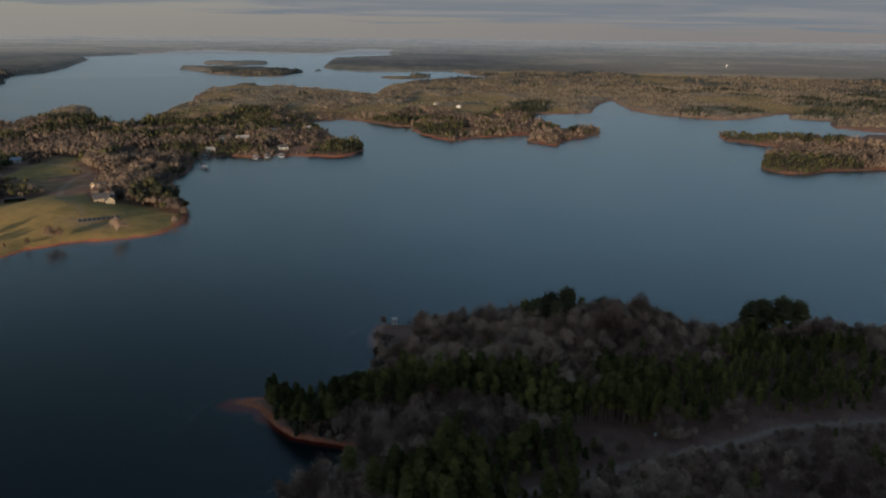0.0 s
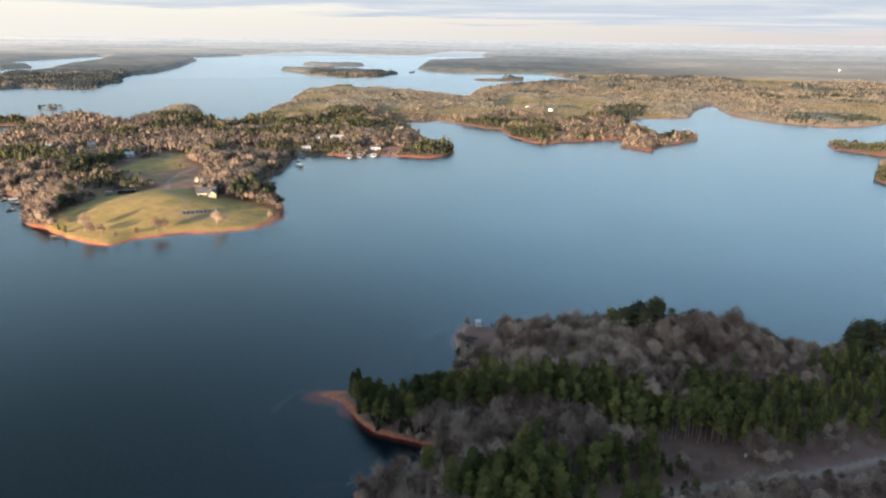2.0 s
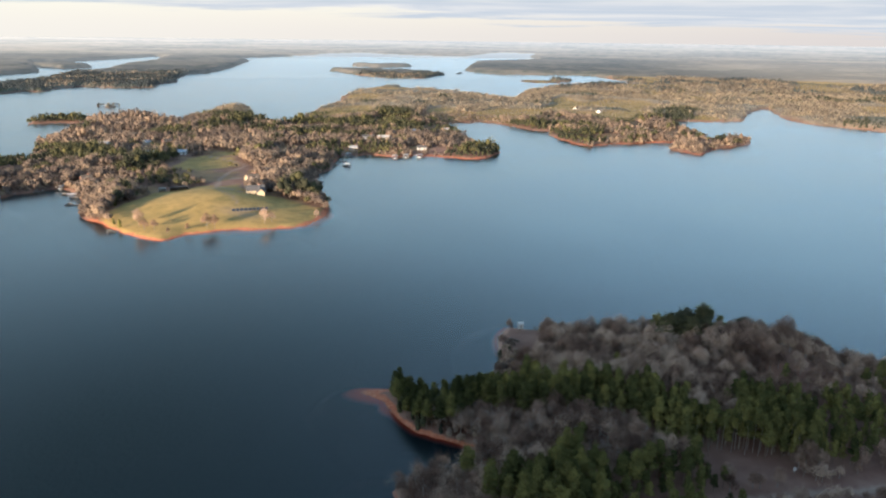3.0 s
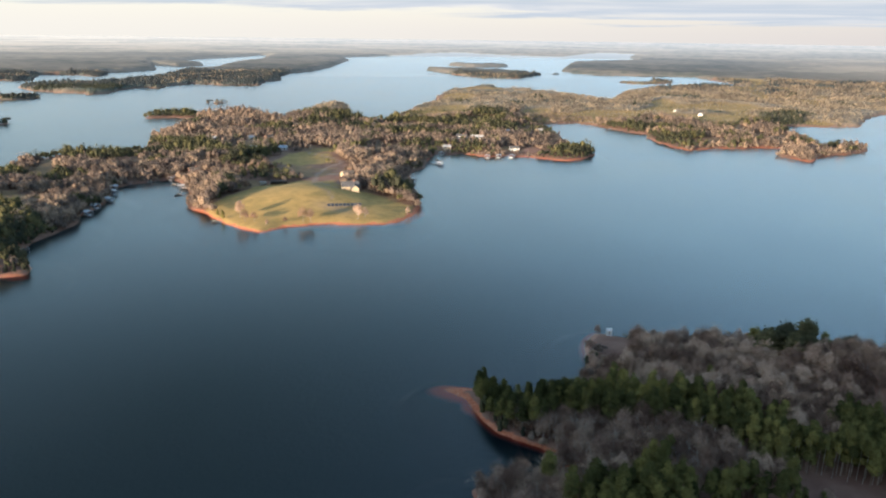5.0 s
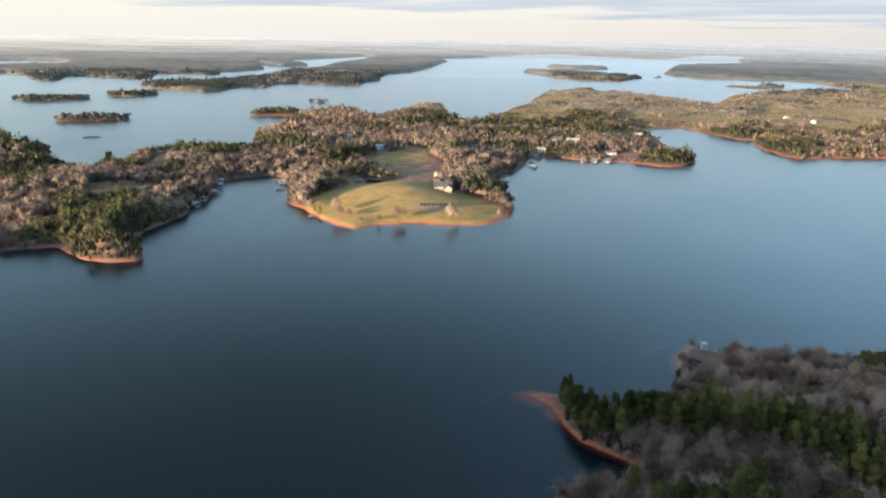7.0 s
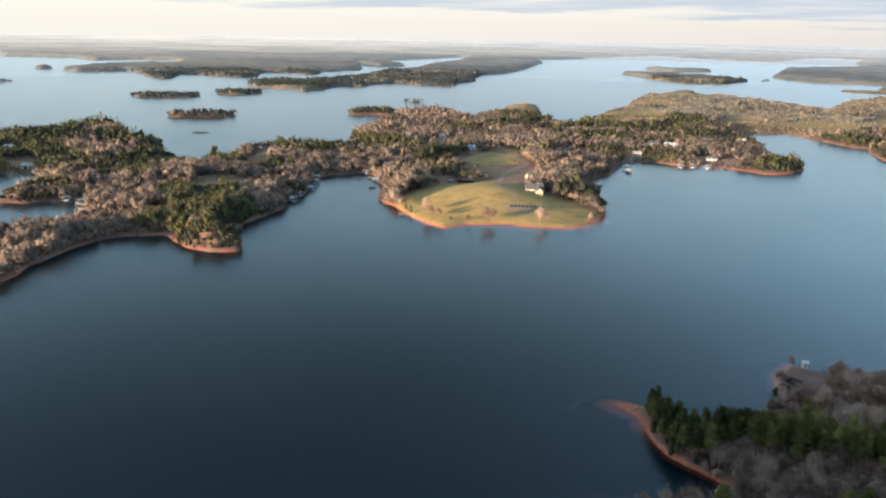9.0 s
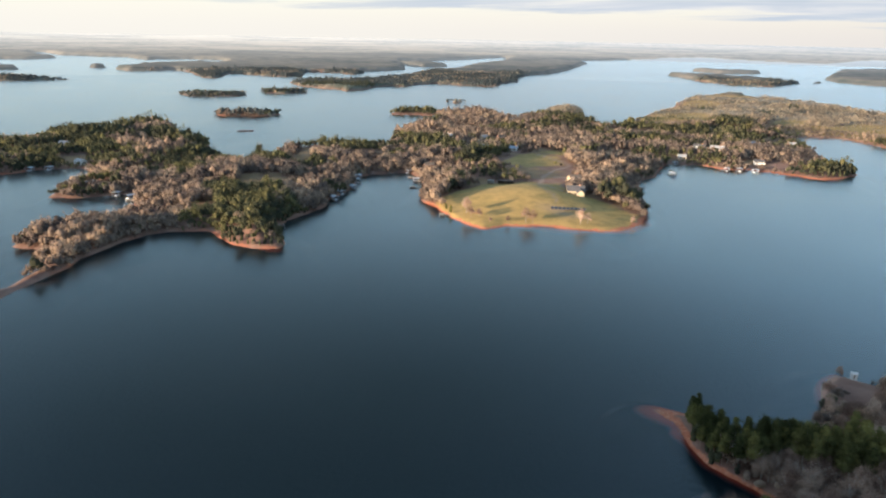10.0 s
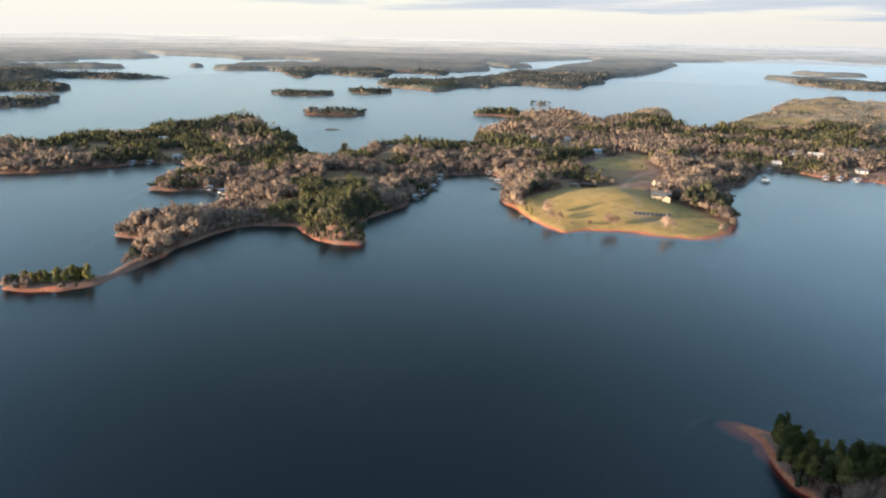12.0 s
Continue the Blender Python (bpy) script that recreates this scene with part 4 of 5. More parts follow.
def plant_zone(label, x, y, d, pines, oaks, needles=NEEDLES, twigs=TWIGS, p=None, understory=0.0, bark=GREY_BARK):
    z = land_height(x, y, d)
    p = is_pine(x, y) if p is None else p
    for name, words, sel, shapes, mats in (
            ("pine_woods", "dense evergreen pine woods " + label, p, pines, (PINE_BARK, needles)),
            ("bare_woods", "leafless grey-brown hardwood woods " + label, ~p, oaks, (bark, twigs))):
        if sel.sum() == 0:
            continue
        size = (0.70 + 0.55 * rng.uniform(0, 1, sel.sum()) ** 1.6) * np.where(rng.uniform(size=sel.sum()) < understory, 0.5, 1.0) * np.clip(0.62 + d[sel] / 40, 0.62, 1.0)
        size = np.where((np.hypot(x[sel], y[sel]) < 340) & (x[sel] > -150), 1.04 * np.minimum(size, 1.12), size)
        size = size * (1 - 0.72 * open_land(x[sel], y[sel]))
        size = size * np.where((x[sel] > -475) & (x[sel] < -405) & (y[sel] > 222) & (y[sel] < 265), 0.7, 1.0)
        size = size * np.where((np.hypot(x[sel], y[sel]) < 340) & (x[sel] > 72) & (y[sel] < 255), 0.66, 1.0)
        size = np.where((x[sel] > -385) & (x[sel] < -275) & (y[sel] > 480) & (y[sel] < 600), 0.62 * size, size)
        size = size * np.where(np.hypot(x[sel], y[sel]) > 420, 0.92 + 0.55 * value_noise(x[sel], y[sel], 48, 51), 1.0)
        size = size * np.where(line_distance(x[sel], y[sel], NEAR_ROAD) < 9, 0.6, 1.0)
        for cx, cy, rx, ry in TALL:
            size = size * (1 + 0.6 * np.exp(-((x[sel] - cx) / rx) ** 2 - ((y[sel] - cy) / ry) ** 2))
        co, tris, mat, tint = planted(shapes, x[sel], y[sel], z[sel], size)
        tagged(new(name, mesh_from(name, co, tris, mats, mat, tint)), words, "woods", kind="stuff")


# near shore: the trees closest to the camera's line are things of their own
near_pines = [pine_shape(12.0, 4.9, 620, 0.55, 8, 8, 0.36, 0.42) for _ in range(4)]
near_oaks = [hardwood_shape(10.0, 6.2, 760, 0.85, 0.10, 3, 5) for _ in range(4)]
nx, ny = scatter(-90, 300, 100, 320, 3.5)
ok, nd = wooded(nx, ny, 1.2)
nx, ny, nd = nx[ok], ny[ok], nd[ok]
near_is_pine = is_pine(nx, ny)
thin = near_is_pine | (rng.uniform(size=len(nx)) < 0.78)
nx, ny, nd, near_is_pine = nx[thin], ny[thin], nd[thin], near_is_pine[thin]
first = np.where(near_is_pine, (ny < 216) & (nx < 4), (ny < 199) & (nx < 28))
plant_zone("on the near shore", nx[~first], ny[~first], nd[~first], [pine_shape(12.0, 5.0, 150, 0.7, 0, 7, 0.36) for _ in range(6)],
           [hardwood_shape(10.4, 6.4, 200, 0.95, 0.13, 1, 5) for _ in range(6)], p=near_is_pine[~first])


def tree_prototype(name, shape, bark, leaf, label):
    root = tagged(new(name), label, "tree", group="trees of the near shore")
    (tc, tt), (cc, ct) = shape
    for part_name, c, f, m in (("trunk", tc, tt, bark), ("crown", cc, ct, leaf)):
        ob = new(part_name, mesh_from(part_name, c, f, [m]))
        ob.parent = root
    return root


def plant_things():
    x, y, d = nx[first], ny[first], nd[first]
    z, pine = land_height(x, y, d), near_is_pine[first]
    protos = {True: [tree_prototype("pine_tree", s, PINE_BARK, NEEDLES, "tall green pine with bare lower trunk on red clay shore") for s in near_pines],
              False: [tree_prototype("bare_tree", s, PALE_BARK, TWIGS, "leafless grey hardwood tree in winter woods") for s in near_oaks]}
    used = {}
    for a, b, c, inland, p in zip(x, y, z, d, pine):
        proto = protos[bool(p)][int(rng.integers(0, 4))]
        s = (rng.uniform(0.98, 1.2) if p else rng.uniform(0.7, 1.15)) * min(1.0, 0.92 + inland / 60)
        s *= 0.62 + 0.36 * float(smooth(np.array([a]), -60.0, -28.0)[0])
        m = pose(a, b, c, 0, 0, rng.uniform(0, 360))
        if proto.name in used:
            proto = copy_thing(proto, m)
        used[proto.name] = True
        proto.matrix_basis = m @ Matrix.Diagonal((s, s, s * rng.uniform(0.92, 1.08), 1))


plant_things()

# mid woods of the opposite shore
def mid_woods(label, step, near, far, pines, oaks):
    x, y = scatter(-1150, 500, 60, 1150, step)
    r = np.hypot(x, y)
    keep = (r > near) & (r < far)
    x, y = x[keep], y[keep]
    ok, d = wooded(x, y, 0.2)
    ok &= (glades(x, y) < 0.5) | (d < 14)
    ok &= polygon_distance(x, y, COAST_NEAR, 20.0) < 0
    plant_zone(label, x[ok], y[ok], d[ok], pines, oaks, MUTED_NEEDLES, SUN_TONED_TWIGS, understory=0.12, bark=SHADED_BARK)


mid_woods("round the meadow", 5.0, 330, 720, [puff_shape(10.5, 6.8, 3, 70, 1.25, 0.34) for _ in range(10)],
          [puff_shape(8.8, 7.6, 3, 80, 1.35, 0.15) for _ in range(10)])
mid_woods("on the opposite shore", 5.8, 720, 1150, [puff_shape(10.0, 7.0, 2, 22, 1.7, 0.12, False) for _ in range(10)],
          [puff_shape(8.6, 7.8, 2, 22, 1.8, 0.02, False) for _ in range(10)])

def far_woods(label, step, near, far, pines, oaks, needles):
    x, y = scatter(-2700, 1300, 100, 3300, step)
    r = np.hypot(x, y)
    keep = (r >= near) & (r < far)
    x, y = x[keep], y[keep]
    ok, d = wooded(x, y, 0.2)
    plant_zone(label, x[ok], y[ok], d[ok], pines, oaks, needles, HAZED_TWIGS, bark=SHADED_BARK)


far_woods("across the lake", 7.6, 1150, 1750, [puff_shape(10.5, 9.0, 1, 10, 2.7, 0.0, False, 1) for _ in range(12)],
          [puff_shape(8.0, 9.6, 1, 10, 2.8, 0.0, False, 1) for _ in range(12)], HALF_HAZED_NEEDLES)
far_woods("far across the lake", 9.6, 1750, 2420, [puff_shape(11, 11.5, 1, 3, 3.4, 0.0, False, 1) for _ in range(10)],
          [puff_shape(9, 11.5, 1, 3, 3.4, 0.0, False, 1) for _ in range(10)], HAZED_NEEDLES)

# shrubs that crowd the banks and lean over the water
bx, by = scatter(-720, 420, 60, 960, 3.4)
bd = shore_distance(bx, by)
bank_ok = (bd > 0.3) & (bd < 6.5) & (shelf_at(bx, by) < 0.3) & (polygon_distance(bx, by, MEADOW, 60.0) < -8) & (np.hypot(bx, by) < 900) & (rng.uniform(size=len(bx)) < 0.75)
bank_ok &= (line_distance(bx, by, SANDS) > 6) & (np.hypot(bx + 20.5, by - 280.5) > 9)
bx, by, bd = bx[bank_ok], by[bank_ok], bd[bank_ok]
plant_zone("along the banks", bx, by, bd, [pine_shape(6.5, 4.4, 14, 0.9, 0, 3, 0.1) for _ in range(6)],
           [hardwood_shape(5.4, 5.4, 14, 1.0, 0.22, 0, 3) for _ in range(6)], MUTED_NEEDLES, SUN_TONED_TWIGS, bark=SHADED_BARK)

# the small islands are wooded to their edges, mostly pines imitating their shaded tone
ix, iy = scatter(-2300, 200, 150, 2700, 9.5)
inside = np.full(len(ix), -9.0)
for outline in [o for o in ISLANDS if o is not COAST_ISLET]:
    inside = np.maximum(inside, polygon_distance(ix, iy, outline, 9.0))
rim = (inside > -2.5) & (inside < 26) & (np.hypot(ix, iy) < 2420)
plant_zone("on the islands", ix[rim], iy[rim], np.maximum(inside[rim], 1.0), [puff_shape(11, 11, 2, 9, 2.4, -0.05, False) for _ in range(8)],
           [puff_shape(9, 11, 2, 9, 2.4, -0.05, False) for _ in range(8)], HAZED_NEEDLES, HAZED_TWIGS, bark=SHADED_BARK, p=rng.uniform(size=int(rim.sum())) < 0.85)

# the row of small pines on the sand spit, and lone trees round the meadow
def plant_row(name, label, shape, bark, leaf, places, group):
    proto = None
    for a, b, s in places:
        d = shore_distance(np.array([a], float), np.array([b], float))
        if d[0] < 1.2 and a < -180 and b > 300:
            while d[0] < 1.5:
                a, b = a + 0.03 * (-256 - a), b + 0.03 * (450 - b)
                d = shore_distance(np.array([a], float), np.array([b], float))
        z = float(land_height(np.array([a], float), np.array([b], float), np.maximum(d, 0.3))[0])
        m = pose(a, b, z, 0, 0, rng.uniform(0, 360))
        if proto is None:
            proto = ob = tree_prototype(name, shape, bark, leaf, label)
            ob["group"] = group
        else:
            ob = copy_thing(proto, m)
        ob.matrix_basis = m @ Matrix.Diagonal((s, s, s * rng.uniform(0.9, 1.1), 1))


plant_row("pine_tree", "small dark pine on the low sand spit", pine_shape(8, 6.0, 220, 0.8, 6, 6, 0.1), PINE_BARK, NEEDLES,
          [(-372 + 1.15 * k + 1.2 * math.sin(k * 2.7), 86 + 1.75 * k, 0.55 + 0.025 * k + 0.12 * math.sin(k * 1.9)) for k in range(18)], "pines on the spit")
plant_row("bare_tree", "leafless tan tree at the meadow edge", hardwood_shape(10.5, 9, 420, 1.1, 0.15, 2, 8), GREY_BARK, SUN_TONED_TWIGS,
          [(-222, 492, 0.85), (-213, 489, 0.95), (-204, 486, 0.9), (-196, 482, 0.85), (-189, 477, 0.8), (-183, 472, 0.7), (-216, 500, 1.0), (-206, 497, 0.95),
           (-336, 456, 1.3), (-343, 469, 1.3), (-309, 399, 0.7), (-318, 415, 1.1), (-313, 404, 0.9), (-323, 428, 1.2), (-304, 394, 0.6), (-328, 440, 1.0), (-322, 450, 1.0)], "lone meadow trees")
plant_row("bare_tree", "slender leafless tree on the meadow shore", hardwood_shape(11.5, 8.0, 520, 1.0, 0.16, 2, 4), GREY_BARK, TWIGS,
          [(-230, 395, 0.95), (-226, 398, 0.80), (-200, 416, 0.95), (-197, 420, 0.70), (-273, 388, 1.05), (-265, 382, 0.85), (-259, 383, 0.7), (-247, 379, 0.40), (-175, 443, 0.60), (-238, 383, 0.50)], "bare trees on the meadow shore")
plant_row("cedar_tree", "dark evergreen cedar at the meadow edge", pine_shape(7, 4, 160, 0.7, 5, 5, 0.1), PINE_BARK, NEEDLES,
          [(-288, 380, 0.8), (-296, 388, 0.6), (-321, 432, 1.0)], "meadow cedars")
plant_row("pine_tree", "tall slender pine with a long bare pale trunk beside the clearing", pine_shape(14, 3.6, 300, 0.65, 6, 3, 0.66, 0.5, 0.11), PALE_BARK, NEEDLES,
          [(36 + 1.25 * k, 194.0 + 1.6 * math.sin(k * 2.3), 0.88 + 0.12 * math.sin(k * 1.7)) for k in range(26)], "trunk row at the clearing")
plant_row("bare_tree", "low leafless brush on the red clay bank", hardwood_shape(6, 5.0, 260, 0.8, 0.12, 2, 4), GREY_BARK, TWIGS,
          [(-51 + 2.0 * k, 201.5 - 8.6 * min(1.0, k / 7) + 0.8 * math.sin(2.1 * k), 0.62 + 0.14 * math.sin(1.7 * k)) for k in range(15)], "brush on the bank")
plant_row("pine_tree", "young green pine at the edge of the red clay bank", pine_shape(9, 4.6, 480, 0.55, 8, 8, 0.15, 0.42), PINE_BARK, NEEDLES,
          [(-58.5, 212, 0.55), (-56.5, 209.5, 0.65), (-54, 206.5, 0.7), (-52, 203.5, 0.75), (-49.5, 200.8, 0.75), (-55, 211.5, 0.75), (-52, 208, 0.85), (-49, 205, 0.9), (-56.5, 214, 0.65), (-46.5, 202.5, 0.9)], "young pines on the bank")
plant_row("pine_tree", "old broad pine with a dark flat crown on the near hill", pine_shape(17, 11, 900, 0.8, 10, 12, 0.5, 0.5), PINE_BARK, MUTED_NEEDLES,
          [(38, 264, 0.95), (44, 267, 1.05), (50, 266, 0.95), (46, 261, 0.85), (66, 274, 0.7), (124, 264, 0.95), (130, 266, 1.1), (137, 265, 1.05), (145, 268, 1.0)], "old pines on the near hill")
plant_row("bare_tree", "pale leafless tree over the red clay bank", hardwood_shape(11, 5.5, 260, 0.9, 0.09, 3), PALE_BARK, TWIGS,
          [(-46, 200, 0.7), (-43, 197.5, 0.75), (-40, 195.5, 0.8), (-36, 194.5, 0.85), (-31, 195, 0.9), (-28, 193, 0.8), (-23, 194.5, 0.9), (-16, 194, 0.9), (-38, 194, 0.9), (-33, 193, 0.95), (-20, 193, 1.0), (-10, 192, 0.85), (3, 196, 0.9), (14, 200, 0.95), (-26, 192, 0.8)], "pale trees on the bank")

# ---- things: houses, docks and small works round the lake ----
def box(bm, x0, x1, y0, y1, z0, z1):
    v = [bm.verts.new(p) for p in ((x0, y0, z0), (x1, y0, z0), (x1, y1, z0), (x0, y1, z0), (x0, y0, z1), (x1, y0, z1), (x1, y1, z1), (x0, y1, z1))]
    for q in ((3, 2, 1, 0), (4, 5, 6, 7), (0, 1, 5, 4), (1, 2, 6, 5), (2, 3, 7, 6), (3, 0, 4, 7)):
        bm.faces.new([v[i] for i in q])


def part(name, bm, mat, parent, label=""):
    me = bpy.data.meshes.new(name)
    bmesh.ops.recalc_face_normals(bm, faces=bm.faces)
    bm.to_mesh(me)
    bm.free()
    me.materials.append(mat)
    ob = new(name, me)
    ob.parent = parent
    return tagged(ob, label)


def boxes(name, mat, parent, *sides, label=""):
    bm = bmesh.new()
    for side in sides:
        box(bm, *side)
    return part(name, bm, mat, parent, label)


def ground_at(x, y):
    a, b = np.array([float(x)]), np.array([float(y)])
    return float(land_height(a, b, shore_distance(a, b))[0])


WHITE_PAINT = mottled("white_paint", (0.46, 0.45, 0.42), (0.64, 0.62, 0.58), 0.8, 0.6)
CREAM_WALL = mottled("cream_siding", (0.40, 0.32, 0.21), (0.52, 0.43, 0.30), 0.8, 0.7)
TAN_WALL = mottled("tan_siding", (0.38, 0.29, 0.20), (0.50, 0.40, 0.28), 0.8, 0.75)
BRICK_WALL = mottled("brick_wall", (0.26, 0.13, 0.09), (0.36, 0.20, 0.14), 1.5, 0.85)
DARK_SHINGLE = mottled("dark_shingle", (0.06, 0.058, 0.06), (0.12, 0.115, 0.115), 1.4, 0.85, 0.02)
BROWN_SHINGLE = mottled("brown_shingle", (0.13, 0.095, 0.07), (0.22, 0.17, 0.13), 1.4, 0.85, 0.02)
PALE_METAL = mottled("pale_metal_roof", (0.27, 0.265, 0.255), (0.42, 0.41, 0.39), 0.5, 0.8)
BLUE_METAL = mottled("blue_metal_roof", (0.22, 0.27, 0.32), (0.30, 0.36, 0.41), 0.5, 0.6, 0.0, 0.1)
DECK_WOOD = mottled("weathered_deck", (0.17, 0.145, 0.12), (0.30, 0.265, 0.23), 1.6, 0.85)
DARK_WOOD = mottled("dark_timber", (0.05, 0.043, 0.038), (0.10, 0.085, 0.07), 1.6, 0.85)
PANEL_GLASS = mottled("dark_panel_glass", (0.03, 0.033, 0.042), (0.055, 0.06, 0.072), 0.8, 0.6)
STEEL = mottled("galvanised_steel", (0.35, 0.36, 0.37), (0.5, 0.51, 0.52), 2.0, 0.45, 0.0, 0.7)
DOCK_ROOF = mottled("dock_roof", (0.28, 0.285, 0.285), (0.46, 0.46, 0.45), 0.6, 0.85)
GLASS, _t, _b = material("window_glass", 0.06, 0.0, (0.03, 0.035, 0.04))
_b.inputs["Specular IOR Level"].default_value = 0.6
HULL = mottled("boat_hull", (0.45, 0.45, 0.45), (0.62, 0.62, 0.62), 1.0, 0.35)
CANVAS = mottled("dark_canvas", (0.04, 0.05, 0.08), (0.08, 0.09, 0.13), 1.5, 0.9)


def gable_roof(length, width, eave, rise, over, thick=0.22):
    bm = bmesh.new()
    hl, hw = length / 2 + over, width / 2 + over
    drop = rise * over / (width / 2)
    lower = [(-hl, -hw, eave - drop), (-hl, 0, eave + rise), (-hl, hw, eave - drop)]
    rows = []
    for x in (-hl, hl):
        rows.append([bm.verts.new((x, y, z)) for _, y, z in lower] + [bm.verts.new((x, y, z + thick)) for _, y, z in lower])
    a, b = rows
    for q in ((0, 1), (1, 2), (4, 3), (5, 4)):
        bm.faces.new([a[q[0]], a[q[1]], b[q[1]], b[q[0]]])
    for r in rows:
        bm.faces.new([r[0], r[1], r[4], r[3]])
        bm.faces.new([r[1], r[2], r[5], r[4]])
    bm.faces.new([a[0], a[3], b[3], b[0]])
    bm.faces.new([a[2], a[5], b[5], b[2]])
    return bm


def gable_walls(length, width, eave, rise):
    bm = bmesh.new()
    hl, hw = length / 2, width / 2
    box(bm, -hl, hl, -hw, hw, -1.2, eave)
    for x in (-hl, hl - 0.25):
        p = [bm.verts.new(v) for v in ((x, -hw, eave), (x, hw, eave), (x, 0, eave + rise - 0.1), (x + 0.25, -hw, eave), (x + 0.25, hw, eave), (x + 0.25, 0, eave + rise - 0.1))]
        bm.faces.new(p[:3])
        bm.faces.new(p[3:])
        for i, j in ((0, 1), (1, 2), (2, 0)):
            bm.faces.new([p[i], p[j], p[j + 3], p[i + 3]])
    return bm


def add_window(parent, x, y, z, w, h, along):
    """A framed window on a wall that runs along x or y, standing a little proud of it."""
    f, d = 0.09, 0.05
    if along == "x":
        win = boxes("window", WHITE_PAINT, parent, (x - w / 2, x + w / 2, y - d, y + d, z - f, z), (x - w / 2, x + w / 2, y - d, y + d, z + h, z + h + f),
                    (x - w / 2 - f, x - w / 2, y - d, y + d, z - f, z + h + f), (x + w / 2, x + w / 2 + f, y - d, y + d, z - f, z + h + f), label="white framed window")
        boxes("pane", GLASS, win, (x - w / 2, x + w / 2, y - 0.02, y + 0.02, z, z + h))
    else:
        win = boxes("window", WHITE_PAINT, parent, (x - d, x + d, y - w / 2, y + w / 2, z - f, z), (x - d, x + d, y - w / 2, y + w / 2, z + h, z + h + f),
                    (x - d, x + d, y - w / 2 - f, y - w / 2, z - f, z + h + f), (x - d, x + d, y + w / 2, y + w / 2 + f, z - f, z + h + f), label="white framed window")
        boxes("pane", GLASS, win, (x - 0.02, x + 0.02, y - w / 2, y + w / 2, z, z + h))


def house(label, x, y, turn, length, width, eave, rise, wall, roof, chimney=True, wing=None, porch=False, category="house"):
    root = tagged(new("house"), label, category)
    part("wall", gable_walls(length, width, eave, rise), wall, root)
    top = part("roof", gable_roof(length, width, eave, rise, 0.5), roof, root)
    if chimney:
        boxes("chimney", BRICK_WALL, top, (length * 0.2, length * 0.2 + 0.9, -0.5, 0.4, eave, eave + rise + 1.1))
    for side in (-1, 1):
        n = max(2, int(length // 3.5))
        for k in range(n):
            at = -length / 2 + length * (k + 0.5) / n
            if side < 0 and k == n // 2:
                boxes("door", DARK_WOOD, root, (at - 0.5, at + 0.5, -width / 2 - 0.06, -width / 2 + 0.02, 0.0, 2.1), label="dark panelled door")
            else:
                add_window(root, at, side * (width / 2 + 0.03), 0.9, 1.1, 1.3, "x")
        add_window(root, side * (length / 2 + 0.03), 0, 0.9, 1.3, 1.3, "y")
        if eave > 4:
            add_window(root, side * (length / 2 + 0.03), 0, 3.6, 1.2, 1.2, "y")
    if wing:
        wl, ww, wx, wy = wing
        bm = gable_walls(wl, ww, eave * 0.8, rise * 0.8)
        bmesh.ops.rotate(bm, verts=bm.verts, cent=(0, 0, 0), matrix=Matrix.Rotation(radians(90), 3, "Z"))
        bmesh.ops.translate(bm, verts=bm.verts, vec=(wx, wy, 0))
        part("wing_wall", bm, wall, root)
        bm = gable_roof(wl, ww, eave * 0.8, rise * 0.8, 0.4)
        bmesh.ops.rotate(bm, verts=bm.verts, cent=(0, 0, 0), matrix=Matrix.Rotation(radians(90), 3, "Z"))
        bmesh.ops.translate(bm, verts=bm.verts, vec=(wx, wy, 0))
        part("wing_roof", bm, roof, root)
    if porch:
        boxes("porch_roof", roof, root, (-length * 0.35, length * 0.35, -width / 2 - 2.6, -width / 2 - 0.1, 2.5, 2.65))
        for px in (-length * 0.33, 0, length * 0.33):
            boxes("porch_post", WHITE_PAINT, root, (px - 0.08, px + 0.08, -width / 2 - 2.5, -width / 2 - 2.34, -0.6, 2.5))
    root.matrix_basis = pose(x, y, ground_at(x, y) + 0.15, 0, 0, turn)
    return root


house("cream two-storey house with dark roof on the meadow crest", -236, 478, 32, 13, 8, 3.6, 3.0, CREAM_WALL, DARK_SHINGLE, wing=(6, 5.5, 3, -6), porch=False)
house("tan two-storey house with brown roof behind the meadow", -264, 531, 55, 10, 7.5, 3.6, 2.6, TAN_WALL, BROWN_SHINGLE, wing=(5, 5, -3, -5))
house("low white cottage among bare trees near the point", 6, 257, 15, 4, 3, 2.1, 0.9, TAN_WALL, PALE_METAL, False)

LOOKS = [("white frame house with grey roof among bare trees", WHITE_PAINT, DARK_SHINGLE), ("tan frame house with pale metal roof in the woods", TAN_WALL, PALE_METAL),
         ("white lake house with pale metal roof", WHITE_PAINT, PALE_METAL), ("brick lake house with brown shingle roof", BRICK_WALL, BROWN_SHINGLE),
         ("white cottage with blue metal roof", WHITE_PAINT, BLUE_METAL)]
for k, (hx, hy, ht, hl) in enumerate(HOUSE_SPOTS):
    words, wall_mat, roof_mat = LOOKS[(2, 1, 4, 3, 0)[k % 5]] if hl < 20 else ("long white shed with pale metal roof", WHITE_PAINT, PALE_METAL)
    house(words, hx, hy, ht, hl * 0.8, 6.5 if hl < 20 else 12, 2.7 if hl < 20 else 4.0, 1.9, wall_mat, roof_mat, hl < 20, category="house" if hl < 20 else "shed")


